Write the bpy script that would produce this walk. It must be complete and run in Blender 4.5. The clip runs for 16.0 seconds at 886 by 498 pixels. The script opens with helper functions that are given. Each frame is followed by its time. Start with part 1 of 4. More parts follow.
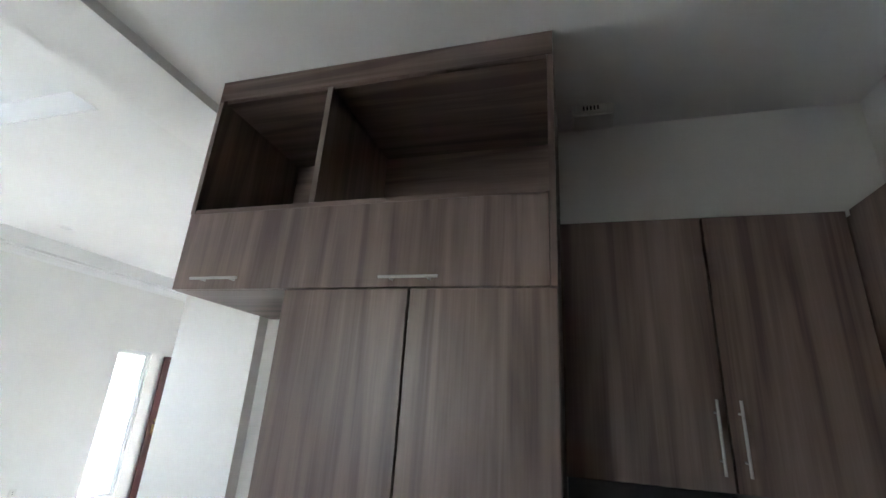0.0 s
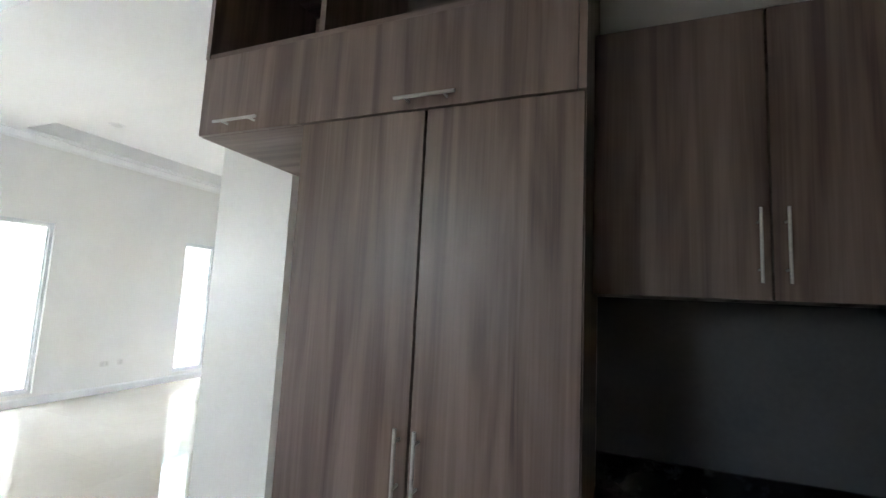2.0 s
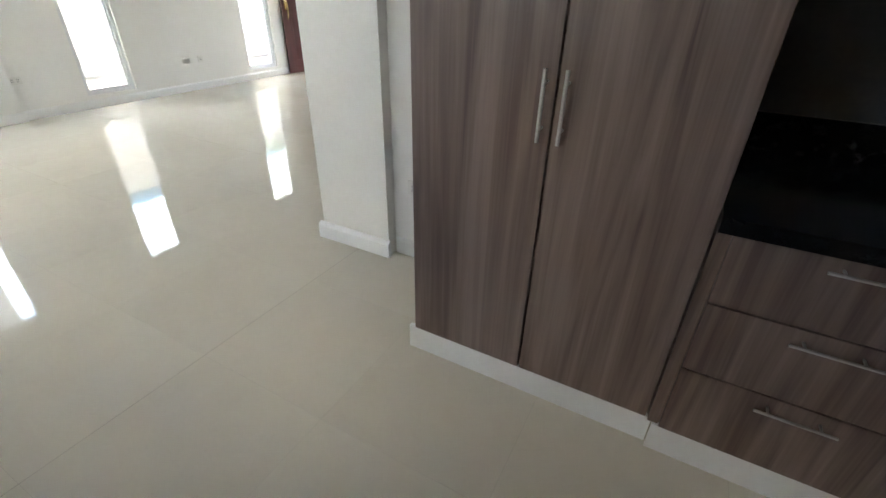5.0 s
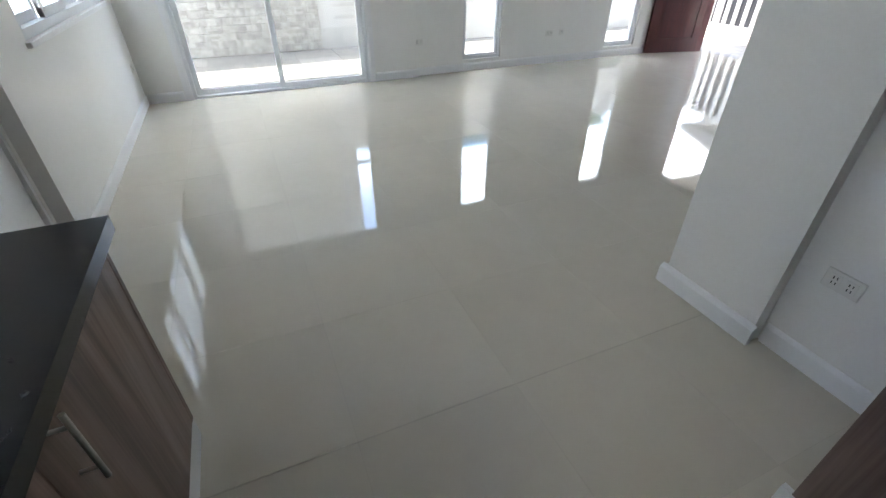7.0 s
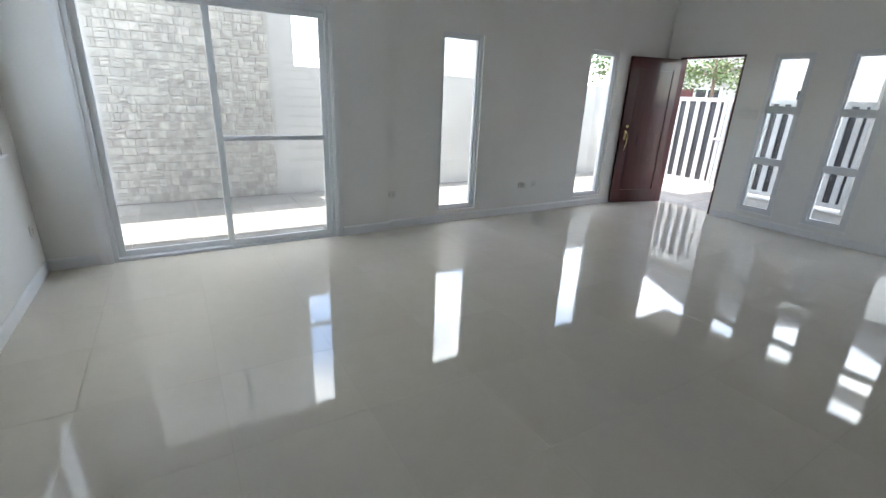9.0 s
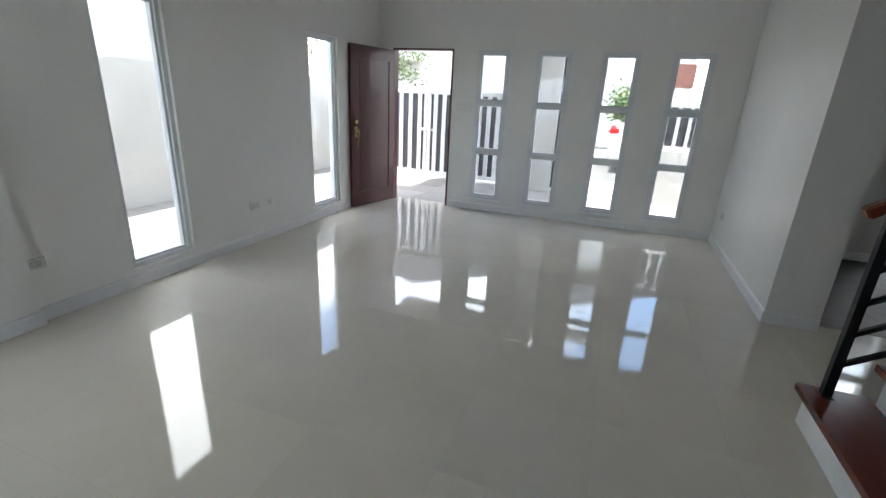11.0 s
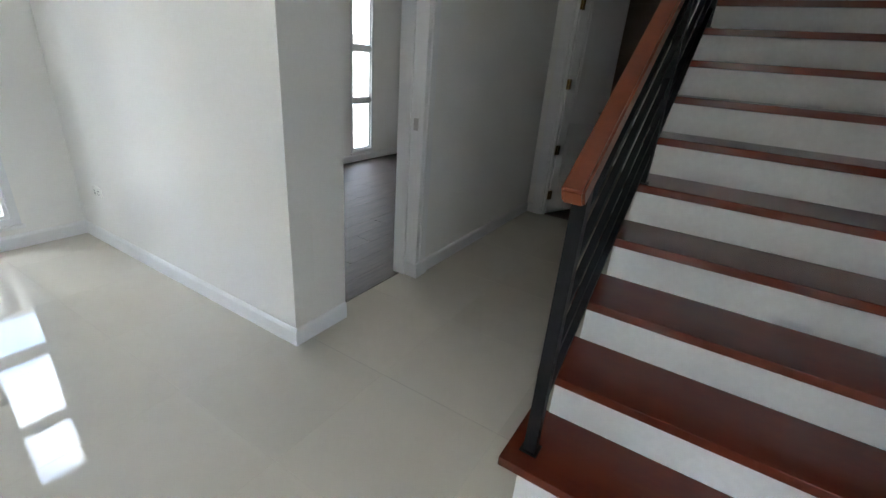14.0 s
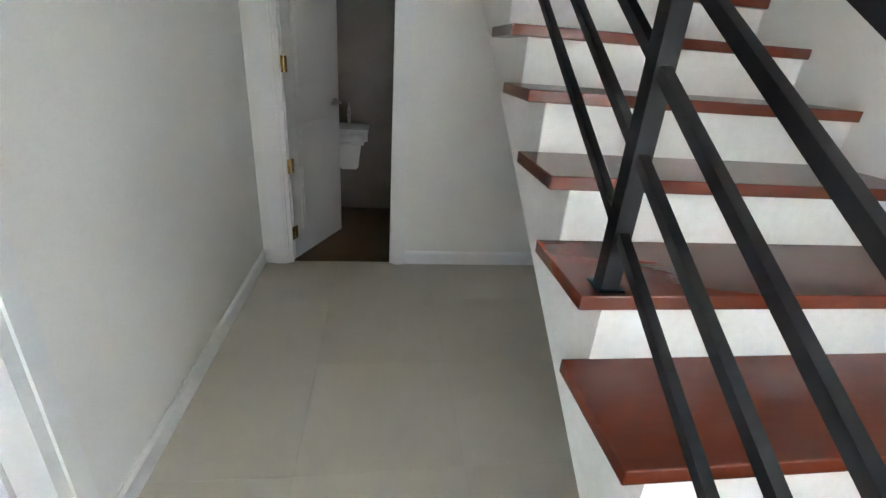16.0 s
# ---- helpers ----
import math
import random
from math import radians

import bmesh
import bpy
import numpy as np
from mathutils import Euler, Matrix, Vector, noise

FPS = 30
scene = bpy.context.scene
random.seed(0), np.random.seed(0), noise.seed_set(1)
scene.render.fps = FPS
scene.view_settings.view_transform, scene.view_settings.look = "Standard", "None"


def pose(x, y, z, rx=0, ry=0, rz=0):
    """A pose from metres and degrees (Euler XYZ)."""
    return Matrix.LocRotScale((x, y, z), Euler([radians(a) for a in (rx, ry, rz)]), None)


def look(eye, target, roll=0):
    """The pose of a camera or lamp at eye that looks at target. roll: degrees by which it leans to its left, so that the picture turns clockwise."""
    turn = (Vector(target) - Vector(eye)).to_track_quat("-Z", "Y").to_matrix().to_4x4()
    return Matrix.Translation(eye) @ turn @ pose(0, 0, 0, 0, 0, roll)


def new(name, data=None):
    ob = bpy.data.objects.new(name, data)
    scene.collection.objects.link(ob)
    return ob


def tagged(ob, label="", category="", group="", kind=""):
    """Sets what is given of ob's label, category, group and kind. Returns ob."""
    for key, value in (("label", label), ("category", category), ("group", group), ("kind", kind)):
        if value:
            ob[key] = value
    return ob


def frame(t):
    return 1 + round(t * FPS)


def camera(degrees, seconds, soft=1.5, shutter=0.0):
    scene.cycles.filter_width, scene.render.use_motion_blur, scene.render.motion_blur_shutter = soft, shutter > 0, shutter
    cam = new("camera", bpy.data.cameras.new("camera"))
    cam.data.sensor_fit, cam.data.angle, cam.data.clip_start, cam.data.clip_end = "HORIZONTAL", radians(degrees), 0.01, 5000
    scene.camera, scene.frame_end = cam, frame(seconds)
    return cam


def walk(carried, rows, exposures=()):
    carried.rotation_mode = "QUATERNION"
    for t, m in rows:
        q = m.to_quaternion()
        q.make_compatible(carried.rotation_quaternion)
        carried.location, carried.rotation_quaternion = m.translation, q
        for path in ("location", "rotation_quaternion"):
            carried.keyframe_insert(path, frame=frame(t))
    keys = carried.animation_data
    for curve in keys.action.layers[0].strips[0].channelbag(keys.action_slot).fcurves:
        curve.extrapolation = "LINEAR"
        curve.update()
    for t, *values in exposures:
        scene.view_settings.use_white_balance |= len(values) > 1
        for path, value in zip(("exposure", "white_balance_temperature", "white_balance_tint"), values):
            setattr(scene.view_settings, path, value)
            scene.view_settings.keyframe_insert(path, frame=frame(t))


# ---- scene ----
cam = camera(89.8, 16.0)
PATH = [
    (0, (0.089, 0.958, 1.652), (-0.454, 2.771, 2.3), 3.6),
    (0.5, (0.114, 0.977, 1.633), (-0.559, 2.726, 2.333), 3.7),
    (1, (0.123, 1.001, 1.583), (-0.589, 2.727, 2.299), 3.4),
    (1.5, (0.156, 1.002, 1.491), (-0.557, 2.775, 2.081), 2.4),
    (2, (0.142, 1.081, 1.44), (-0.606, 2.923, 1.657), 2.8),
    (2.5, (0.135, 1.092, 1.384), (-0.623, 2.927, 1.137), 2.0),
    (3, (0.132, 1.09, 1.344), (-0.603, 2.854, 0.755), 1.8),
    (5.5, (-0.216, 0.977, 1.258), (-1.124, 2.402, 0.188), 2.6),
    (6, (-0.395, 0.938, 1.292), (-1.487, 2.192, 0.18), 3.4),
    (6.5, (-0.493, 0.96, 1.337), (-1.809, 1.956, 0.207), 2.2),
    (7, (-0.599, 1.031, 1.362), (-2.114, 1.683, 0.23), 0.1),
    (7.5, (-0.765, 1.026, 1.375), (-2.374, 1.566, 0.317), 0.0),
    (8, (-1.05, 1.008, 1.396), (-2.723, 1.628, 0.491), 1.2),
    (10.5, (-2.493, 1.363, 1.499), (-3.536, 2.966, 0.915), 2.1),
    (11, (-2.821, 1.535, 1.487), (-3.469, 3.313, 0.841), 2.9),
    (11.5, (-3.058, 1.821, 1.499), (-3.142, 3.679, 0.762), 3.2),
    (12, (-3.102, 2.169, 1.456), (-2.783, 3.987, 0.687), 3.5),
    (12.5, (-3.249, 2.562, 1.442), (-2.543, 4.258, 0.651), 4.0),
    (13, (-3.202, 2.935, 1.441), (-2.16, 4.439, 0.634), 4.3),
    (13.5, (-3.04, 3.306, 1.429), (-1.709, 4.559, 0.618), 4.4),
    (14, (-2.822, 3.679, 1.388), (-1.24, 4.616, 0.599), 4.7),
    (14.5, (-2.489, 3.968, 1.404), (-0.745, 4.527, 0.601), 4.9),
    (15, (-2.187, 4.163, 1.387), (-0.376, 4.459, 0.59), 4.8),
    (15.5, (-1.825, 4.369, 1.393), (0.009, 4.379, 0.597), 4.8),
    (16, (-1.418, 4.453, 1.374), (0.391, 4.174, 0.568), 4.4),
]
walk(cam, [(t, look(e, g, r)) for t, e, g, r in PATH],
     exposures=[(0, 5.35, 6600, 10), (1.5, 5.25, 6600, 10), (2.5, 5.15, 7100, 10), (3.2, 5.1, 7000, 10), (5.5, 4.75, 7450, 10),
                (7, 4.1, 6650, 10), (8, 3.65, 6600, 10), (10.5, 3.45, 6650, 10), (11.5, 3.6, 6650, 10), (12.5, 3.95, 6700, 10),
                (13.5, 4.4, 6850, 10), (14, 4.6, 6800, 10), (14.5, 4.9, 6700, 10), (15, 5.3, 6650, 10), (15.5, 6.0, 6800, 10), (16, 6.5, 6850, 10)])

# ---- world and sun ----
SUN_AZ, SUN_EL = radians(255), radians(78)
world = bpy.data.worlds.new("world")
scene.world = world
world.use_nodes = True
wn, wl = world.node_tree.nodes, world.node_tree.links
wn.clear()
w_out = wn.new("ShaderNodeOutputWorld")
w_bg = wn.new("ShaderNodeBackground")
w_sky = wn.new("ShaderNodeTexSky")
w_sky.sky_type = "NISHITA"
w_sky.sun_disc = False
w_sky.sun_elevation = SUN_EL
w_sky.sun_rotation = SUN_AZ
w_bg.inputs["Strength"].default_value = 0.14
w_co = wn.new("ShaderNodeTexCoord")
w_map = wn.new("ShaderNodeMapping")
w_map.inputs["Scale"].default_value = (2.0, 2.0, 4.0)
w_noise = wn.new("ShaderNodeTexNoise")
w_noise.inputs["Scale"].default_value = 1.6
w_noise.inputs["Detail"].default_value = 7
w_ramp = wn.new("ShaderNodeValToRGB")
w_ramp.color_ramp.elements[0].position = 0.40
w_ramp.color_ramp.elements[1].position = 0.62
w_mix = wn.new("ShaderNodeMix")
w_mix.data_type = "RGBA"
w_mix.inputs[7].default_value = (7.5, 7.6, 7.8, 1)
wl.new(w_co.outputs["Generated"], w_map.inputs["Vector"])
wl.new(w_map.outputs["Vector"], w_noise.inputs["Vector"])
wl.new(w_noise.outputs["Fac"], w_ramp.inputs["Fac"])
wl.new(w_ramp.outputs["Color"], w_mix.inputs[0])
wl.new(w_sky.outputs["Color"], w_mix.inputs[6])
wl.new(w_mix.outputs[2], w_bg.inputs["Color"])
wl.new(w_bg.outputs["Background"], w_out.inputs["Surface"])

sun_data = bpy.data.lights.new("sun", "SUN")
sun_data.energy = 2.0
sun_data.angle = radians(0.6)
sun_data.color = (1.0, 0.96, 0.9)
sun = new("sun", sun_data)
sun_way = Vector((math.sin(SUN_AZ) * math.cos(SUN_EL), math.cos(SUN_AZ) * math.cos(SUN_EL), math.sin(SUN_EL)))
sun.matrix_world = look(sun_way * 40, (0, 0, 0))


# ---- materials ----
def srgb(r, g, b):
    return tuple((c / 255 / 12.92) if c / 255 <= 0.04045 else ((c / 255 + 0.055) / 1.055) ** 2.4 for c in (r, g, b)) + (1.0,)


def material(name, c1, c2, rough=0.5, scale=6.0, stretch=(1, 1, 1), bump=0.05, fine=60.0, metal=0.0,
             contrast=(0.35, 0.65), jitter=0.0, spec=0.5, coat=0.0, rough_var=0.06, islands=False):
    """Two-scale noise between two colours, fine relief, and a shift from piece to piece."""
    m = bpy.data.materials.new(name)
    m.use_nodes = True
    n, l = m.node_tree.nodes, m.node_tree.links
    b = n["Principled BSDF"]
    co = n.new("ShaderNodeTexCoord")
    info = n.new("ShaderNodeObjectInfo")
    shift = n.new("ShaderNodeVectorMath")
    shift.operation = "SCALE"
    shift.inputs[0].default_value = (17.0, 23.0, 31.0)
    l.new(info.outputs["Random"], shift.inputs["Scale"])
    add = n.new("ShaderNodeVectorMath")
    add.operation = "ADD"
    l.new(co.outputs["Object"], add.inputs[0])
    l.new(shift.outputs[0], add.inputs[1])
    mp = n.new("ShaderNodeMapping")
    mp.inputs["Scale"].default_value = stretch
    l.new(add.outputs[0], mp.inputs["Vector"])
    big = n.new("ShaderNodeTexNoise")
    big.inputs["Scale"].default_value = scale
    big.inputs["Detail"].default_value = 5
    small = n.new("ShaderNodeTexNoise")
    small.inputs["Scale"].default_value = fine
    small.inputs["Detail"].default_value = 3
    l.new(mp.outputs["Vector"], big.inputs["Vector"])
    l.new(mp.outputs["Vector"], small.inputs["Vector"])
    blend = n.new("ShaderNodeMath")
    blend.operation = "MULTIPLY_ADD"
    blend.inputs[1].default_value = 0.3
    l.new(small.outputs["Fac"], blend.inputs[0])
    part_big = n.new("ShaderNodeMath")
    part_big.operation = "MULTIPLY"
    part_big.inputs[1].default_value = 0.7
    l.new(big.outputs["Fac"], part_big.inputs[0])
    l.new(part_big.outputs[0], blend.inputs[2])
    ramp = n.new("ShaderNodeValToRGB")
    ramp.color_ramp.elements[0].position, ramp.color_ramp.elements[1].position = contrast
    ramp.color_ramp.elements[0].color, ramp.color_ramp.elements[1].color = c1, c2
    l.new(blend.outputs[0], ramp.inputs["Fac"])
    colour = ramp.outputs["Color"]
    if islands:
        geo = n.new("ShaderNodeNewGeometry")
        both = n.new("ShaderNodeMath")
        both.operation = "ADD"
        l.new(geo.outputs["Random Per Island"], both.inputs[0])
        l.new(info.outputs["Random"], both.inputs[1])
        wrap = n.new("ShaderNodeMath")
        wrap.operation = "FRACT"
        l.new(both.outputs[0], wrap.inputs[0])
        vary = wrap.outputs[0]
    else:
        vary = info.outputs["Random"]
    if jitter:
        hsv = n.new("ShaderNodeHueSaturation")
        rng = n.new("ShaderNodeMapRange")
        rng.inputs["To Min"].default_value, rng.inputs["To Max"].default_value = 1 - jitter, 1 + jitter
        l.new(vary, rng.inputs["Value"])
        l.new(rng.outputs[0], hsv.inputs["Value"])
        l.new(colour, hsv.inputs["Color"])
        colour = hsv.outputs["Color"]
    l.new(colour, b.inputs["Base Color"])
    rv = n.new("ShaderNodeMapRange")
    rv.inputs["To Min"].default_value = max(0.0, rough - rough_var)
    rv.inputs["To Max"].default_value = min(1.0, rough + rough_var)
    l.new(big.outputs["Fac"], rv.inputs["Value"])
    l.new(rv.outputs[0], b.inputs["Roughness"])
    b.inputs["Metallic"].default_value = metal
    b.inputs["Specular IOR Level"].default_value = spec
    b.inputs["Coat Weight"].default_value = coat
    b.inputs["Coat Roughness"].default_value = 0.08
    if bump:
        bp = n.new("ShaderNodeBump")
        bp.inputs["Strength"].default_value = bump
        bp.inputs["Distance"].default_value = 0.004
        l.new(small.outputs["Fac"], bp.inputs["Height"])
        l.new(bp.outputs["Normal"], b.inputs["Normal"])
    return m


def laminate(name, dark, mid, light, rough=0.42, coarse=(13.0, 13.0, 0.8), hair=(170.0, 170.0, 3.0)):
    """Wood-print board with upright, wavering grain."""
    m = bpy.data.materials.new(name)
    m.use_nodes = True
    n, l = m.node_tree.nodes, m.node_tree.links
    b = n["Principled BSDF"]
    co = n.new("ShaderNodeTexCoord")
    info = n.new("ShaderNodeObjectInfo")
    shift = n.new("ShaderNodeVectorMath")
    shift.operation = "SCALE"
    shift.inputs[0].default_value = (3.1, 2.3, 7.7)
    l.new(info.outputs["Random"], shift.inputs["Scale"])
    add = n.new("ShaderNodeVectorMath")
    add.operation = "ADD"
    l.new(co.outputs["Object"], add.inputs[0])
    l.new(shift.outputs[0], add.inputs[1])
    mp = n.new("ShaderNodeMapping")
    mp.inputs["Scale"].default_value = coarse
    l.new(add.outputs[0], mp.inputs["Vector"])
    broad = n.new("ShaderNodeTexNoise")
    broad.inputs["Scale"].default_value = 1.0
    broad.inputs["Detail"].default_value = 3
    broad.inputs["Distortion"].default_value = 1.1
    l.new(mp.outputs["Vector"], broad.inputs["Vector"])
    mp2 = n.new("ShaderNodeMapping")
    mp2.inputs["Scale"].default_value = hair
    l.new(add.outputs[0], mp2.inputs["Vector"])
    fine = n.new("ShaderNodeTexNoise")
    fine.inputs["Scale"].default_value = 1.0
    fine.inputs["Detail"].default_value = 3
    l.new(mp2.outputs["Vector"], fine.inputs["Vector"])
    mix = n.new("ShaderNodeMix")
    mix.data_type = "FLOAT"
    mix.inputs[0].default_value = 0.2
    l.new(broad.outputs["Fac"], mix.inputs[2])
    l.new(fine.outputs["Fac"], mix.inputs[3])
    ramp = n.new("ShaderNodeValToRGB")
    e = ramp.color_ramp.elements
    e[0].position, e[0].color = 0.36, dark
    e[1].position, e[1].color = 0.66, light
    k = e.new(0.5)
    k.color = mid
    l.new(mix.outputs[0], ramp.inputs["Fac"])
    l.new(ramp.outputs["Color"], b.inputs["Base Color"])
    b.inputs["Roughness"].default_value = rough
    bp = n.new("ShaderNodeBump")
    bp.inputs["Strength"].default_value = 0.08
    bp.inputs["Distance"].default_value = 0.002
    l.new(fine.outputs["Fac"], bp.inputs["Height"])
    l.new(bp.outputs["Normal"], b.inputs["Normal"])
    return m


def glass_material(name, tint=(1, 1, 1, 1), frosted=0.0):
    m = bpy.data.materials.new(name)
    m.use_nodes = True
    n, l = m.node_tree.nodes, m.node_tree.links
    n.remove(n["Principled BSDF"])
    out = n["Material Output"]
    clear = n.new("ShaderNodeBsdfTransparent")
    clear.inputs["Color"].default_value = tint
    gloss = n.new("ShaderNodeBsdfGlossy")
    gloss.inputs["Roughness"].default_value = 0.02
    facing = n.new("ShaderNodeLayerWeight")
    facing.inputs["Blend"].default_value = 0.5
    power = n.new("ShaderNodeMath")
    power.operation = "POWER"
    power.inputs[1].default_value = 5.0
    l.new(facing.outputs["Facing"], power.inputs[0])
    fres = n.new("ShaderNodeMath")
    fres.operation = "MULTIPLY_ADD"
    fres.inputs[1].default_value, fres.inputs[2].default_value = 0.6, 0.05
    l.new(power.outputs[0], fres.inputs[0])
    mix = n.new("ShaderNodeMixShader")
    l.new(fres.outputs[0], mix.inputs[0])
    base = clear.outputs[0]
    if frosted:
        milk = n.new("ShaderNodeBsdfTranslucent")
        milk.inputs["Color"].default_value = (0.9, 0.93, 0.95, 1)
        m2 = n.new("ShaderNodeMixShader")
        m2.inputs[0].default_value = frosted
        l.new(clear.outputs[0], m2.inputs[1])
        l.new(milk.outputs[0], m2.inputs[2])
        base = m2.outputs[0]
    l.new(base, mix.inputs[1])
    l.new(gloss.outputs[0], mix.inputs[2])
    l.new(mix.outputs[0], out.inputs["Surface"])
    return m


WALL = material("wall_paint", (0.80, 0.79, 0.755, 1), (0.85, 0.84, 0.81, 1), 0.33, 1.2, bump=0.05, fine=90)
CEIL = material("ceiling_paint", (0.84, 0.84, 0.83, 1), (0.88, 0.88, 0.87, 1), 0.6, 1.0, bump=0.08, fine=80)
TRIM = material("trim_paint", (0.80, 0.80, 0.80, 1), (0.85, 0.85, 0.85, 1), 0.35, 3.0, bump=0.05)
TILE = material("porcelain_tile", (0.595, 0.548, 0.462, 1), (0.635, 0.588, 0.50, 1), 0.045, 1.1, bump=0.0, fine=9, jitter=0.008,
                spec=0.6, rough_var=0.008)
GROUT = material("grout", (0.50, 0.46, 0.385, 1), (0.56, 0.515, 0.435, 1), 0.15, 14, bump=0.0)
PLANK = material("dark_wood_plank", (0.04, 0.028, 0.023, 1), (0.085, 0.062, 0.053, 1), 0.5, 3, (1, 9, 9), 0.08, 12, jitter=0.12)
LAM = laminate("taupe_laminate", (0.112, 0.072, 0.060, 1), (0.188, 0.130, 0.109, 1), (0.256, 0.189, 0.161, 1))
LAM_LEVEL = laminate("taupe_laminate_level", (0.112, 0.072, 0.060, 1), (0.188, 0.130, 0.109, 1), (0.256, 0.189, 0.161, 1),
                     coarse=(0.8, 13.0, 13.0), hair=(3.0, 170.0, 170.0))
EDGE = material("edge_banding", (0.24, 0.19, 0.165, 1), (0.30, 0.245, 0.21, 1), 0.45, 8)
GRANITE = material("black_granite", (0.006, 0.006, 0.007, 1), (0.03, 0.03, 0.032, 1), 0.16, 30, fine=220, bump=0.02, contrast=(0.5, 0.7))
SPLASH = material("grey_backsplash", (0.115, 0.117, 0.12, 1), (0.155, 0.156, 0.158, 1), 0.45, 4, bump=0.05)
STEEL = material("brushed_steel", (0.50, 0.49, 0.47, 1), (0.60, 0.59, 0.57, 1), 0.42, 20, (1, 1, 8), 0.0, 120, metal=0.75)
MAHOG = material("varnished_mahogany", (0.115, 0.022, 0.010, 1), (0.145, 0.029, 0.013, 1), 0.22, 3.0, (5, 1, 5), 0.0, 14, jitter=0.06, rough_var=0.0)
RAILWOOD = material("handrail_wood", (0.165, 0.036, 0.014, 1), (0.215, 0.050, 0.019, 1), 0.3, 4.0, (2, 2, 2), 0.0, 20, coat=0.2)
DOORWOOD = material("door_wood", (0.058, 0.009, 0.010, 1), (0.090, 0.016, 0.016, 1), 0.3, 2.5, (9, 9, 0.8), 0.06, 10, coat=0.3)
BLACKMETAL = material("black_metal", (0.006, 0.0065, 0.008, 1), (0.012, 0.0125, 0.015, 1), 0.5, 12, bump=0.0, spec=0.25)
ALU = material("white_aluminium", (0.72, 0.735, 0.75, 1), (0.78, 0.79, 0.80, 1), 0.38, 6, bump=0.02)
BRASS = material("aged_brass", (0.42, 0.30, 0.13, 1), (0.58, 0.44, 0.22, 1), 0.25, 20, metal=1.0)
PLASTIC = material("ivory_plastic", (0.74, 0.73, 0.69, 1), (0.79, 0.78, 0.74, 1), 0.35, 9, bump=0.02)
SLOT = material("dark_slot", (0.02, 0.02, 0.02, 1), (0.04, 0.04, 0.04, 1), 0.6)
RISER = material("riser_paint", (0.72, 0.72, 0.70, 1), (0.82, 0.82, 0.80, 1), 0.5, 2.5, bump=0.15, fine=40)
CERAMIC = material("white_ceramic", (0.80, 0.80, 0.79, 1), (0.85, 0.85, 0.84, 1), 0.1, 4, bump=0.0)
BATHTILE = material("bath_wall_tile", (0.14, 0.115, 0.095, 1), (0.19, 0.16, 0.135, 1), 0.4, 4)
BATHFLOOR = material("bath_floor_tile", (0.10, 0.05, 0.028, 1), (0.15, 0.08, 0.045, 1), 0.35, 6)
CONCRETE = material("concrete", (0.20, 0.195, 0.185, 1), (0.29, 0.28, 0.265, 1), 0.85, 2.2, bump=0.3, fine=50)
PATIO = material("patio_tile", (0.17, 0.16, 0.148, 1), (0.25, 0.235, 0.215, 1), 0.6, 3.0, (1, 4, 1), bump=0.12, jitter=0.14)
PLASTER = material("outdoor_plaster", (0.42, 0.41, 0.39, 1), (0.52, 0.51, 0.485, 1), 0.8, 1.4, bump=0.3, fine=45)
STONE = material("split_stone", (0.36, 0.345, 0.31, 1), (0.50, 0.48, 0.44, 1), 0.85, 12, bump=0.4, fine=70, jitter=0.15, islands=True)
GATEWHITE = material("gate_enamel", (0.60, 0.60, 0.60, 1), (0.66, 0.66, 0.66, 1), 0.4, 5)
DARKPANEL = material("charcoal_panel", (0.03, 0.032, 0.038, 1), (0.05, 0.052, 0.06, 1), 0.5, 6)
ASPHALT = material("asphalt", (0.045, 0.045, 0.045, 1), (0.085, 0.083, 0.08, 1), 0.9, 3, bump=0.4, fine=90)
SOIL = material("ground_soil", (0.16, 0.15, 0.13, 1), (0.25, 0.235, 0.21, 1), 0.95, 1.0, bump=0.3)
BRICKRED = material("terracotta_band", (0.13, 0.05, 0.036, 1), (0.18, 0.072, 0.05, 1), 0.8, 4, bump=0.2)
ROOFBLUE = material("blue_roof", (0.06, 0.22, 0.38, 1), (0.1, 0.3, 0.48, 1), 0.5, 4)
ROOFGREY = material("grey_roof", (0.10, 0.10, 0.105, 1), (0.16, 0.16, 0.165, 1), 0.7, 5)
LEAF = material("leaf", (0.045, 0.075, 0.022, 1), (0.10, 0.15, 0.05, 1), 0.55, 9, bump=0.1)
BARK = material("bark", (0.09, 0.065, 0.045, 1), (0.16, 0.12, 0.09, 1), 0.9, 14, (1, 1, 0.3), 0.6)
CARPAINT = material("car_paint", (0.72, 0.72, 0.73, 1), (0.76, 0.76, 0.77, 1), 0.2, 3, bump=0.0, coat=0.8)
RUBBER = material("rubber", (0.012, 0.012, 0.012, 1), (0.02, 0.02, 0.02, 1), 0.8)
REDLENS = material("red_lens", (0.5, 0.01, 0.012, 1), (0.6, 0.02, 0.02, 1), 0.12, bump=0)
GLASS = glass_material("clear_glass", (0.95, 0.97, 0.97, 1))
FROST = glass_material("frosted_glass", (0.9, 0.95, 0.96, 1), 0.6)
CARGLASS = material("dark_glass", (0.015, 0.018, 0.02, 1), (0.022, 0.025, 0.028, 1), 0.06, bump=0, spec=0.8)
LAMPGLOW = material("downlight_lens", (0.75, 0.75, 0.74, 1), (0.8, 0.8, 0.79, 1), 0.5)


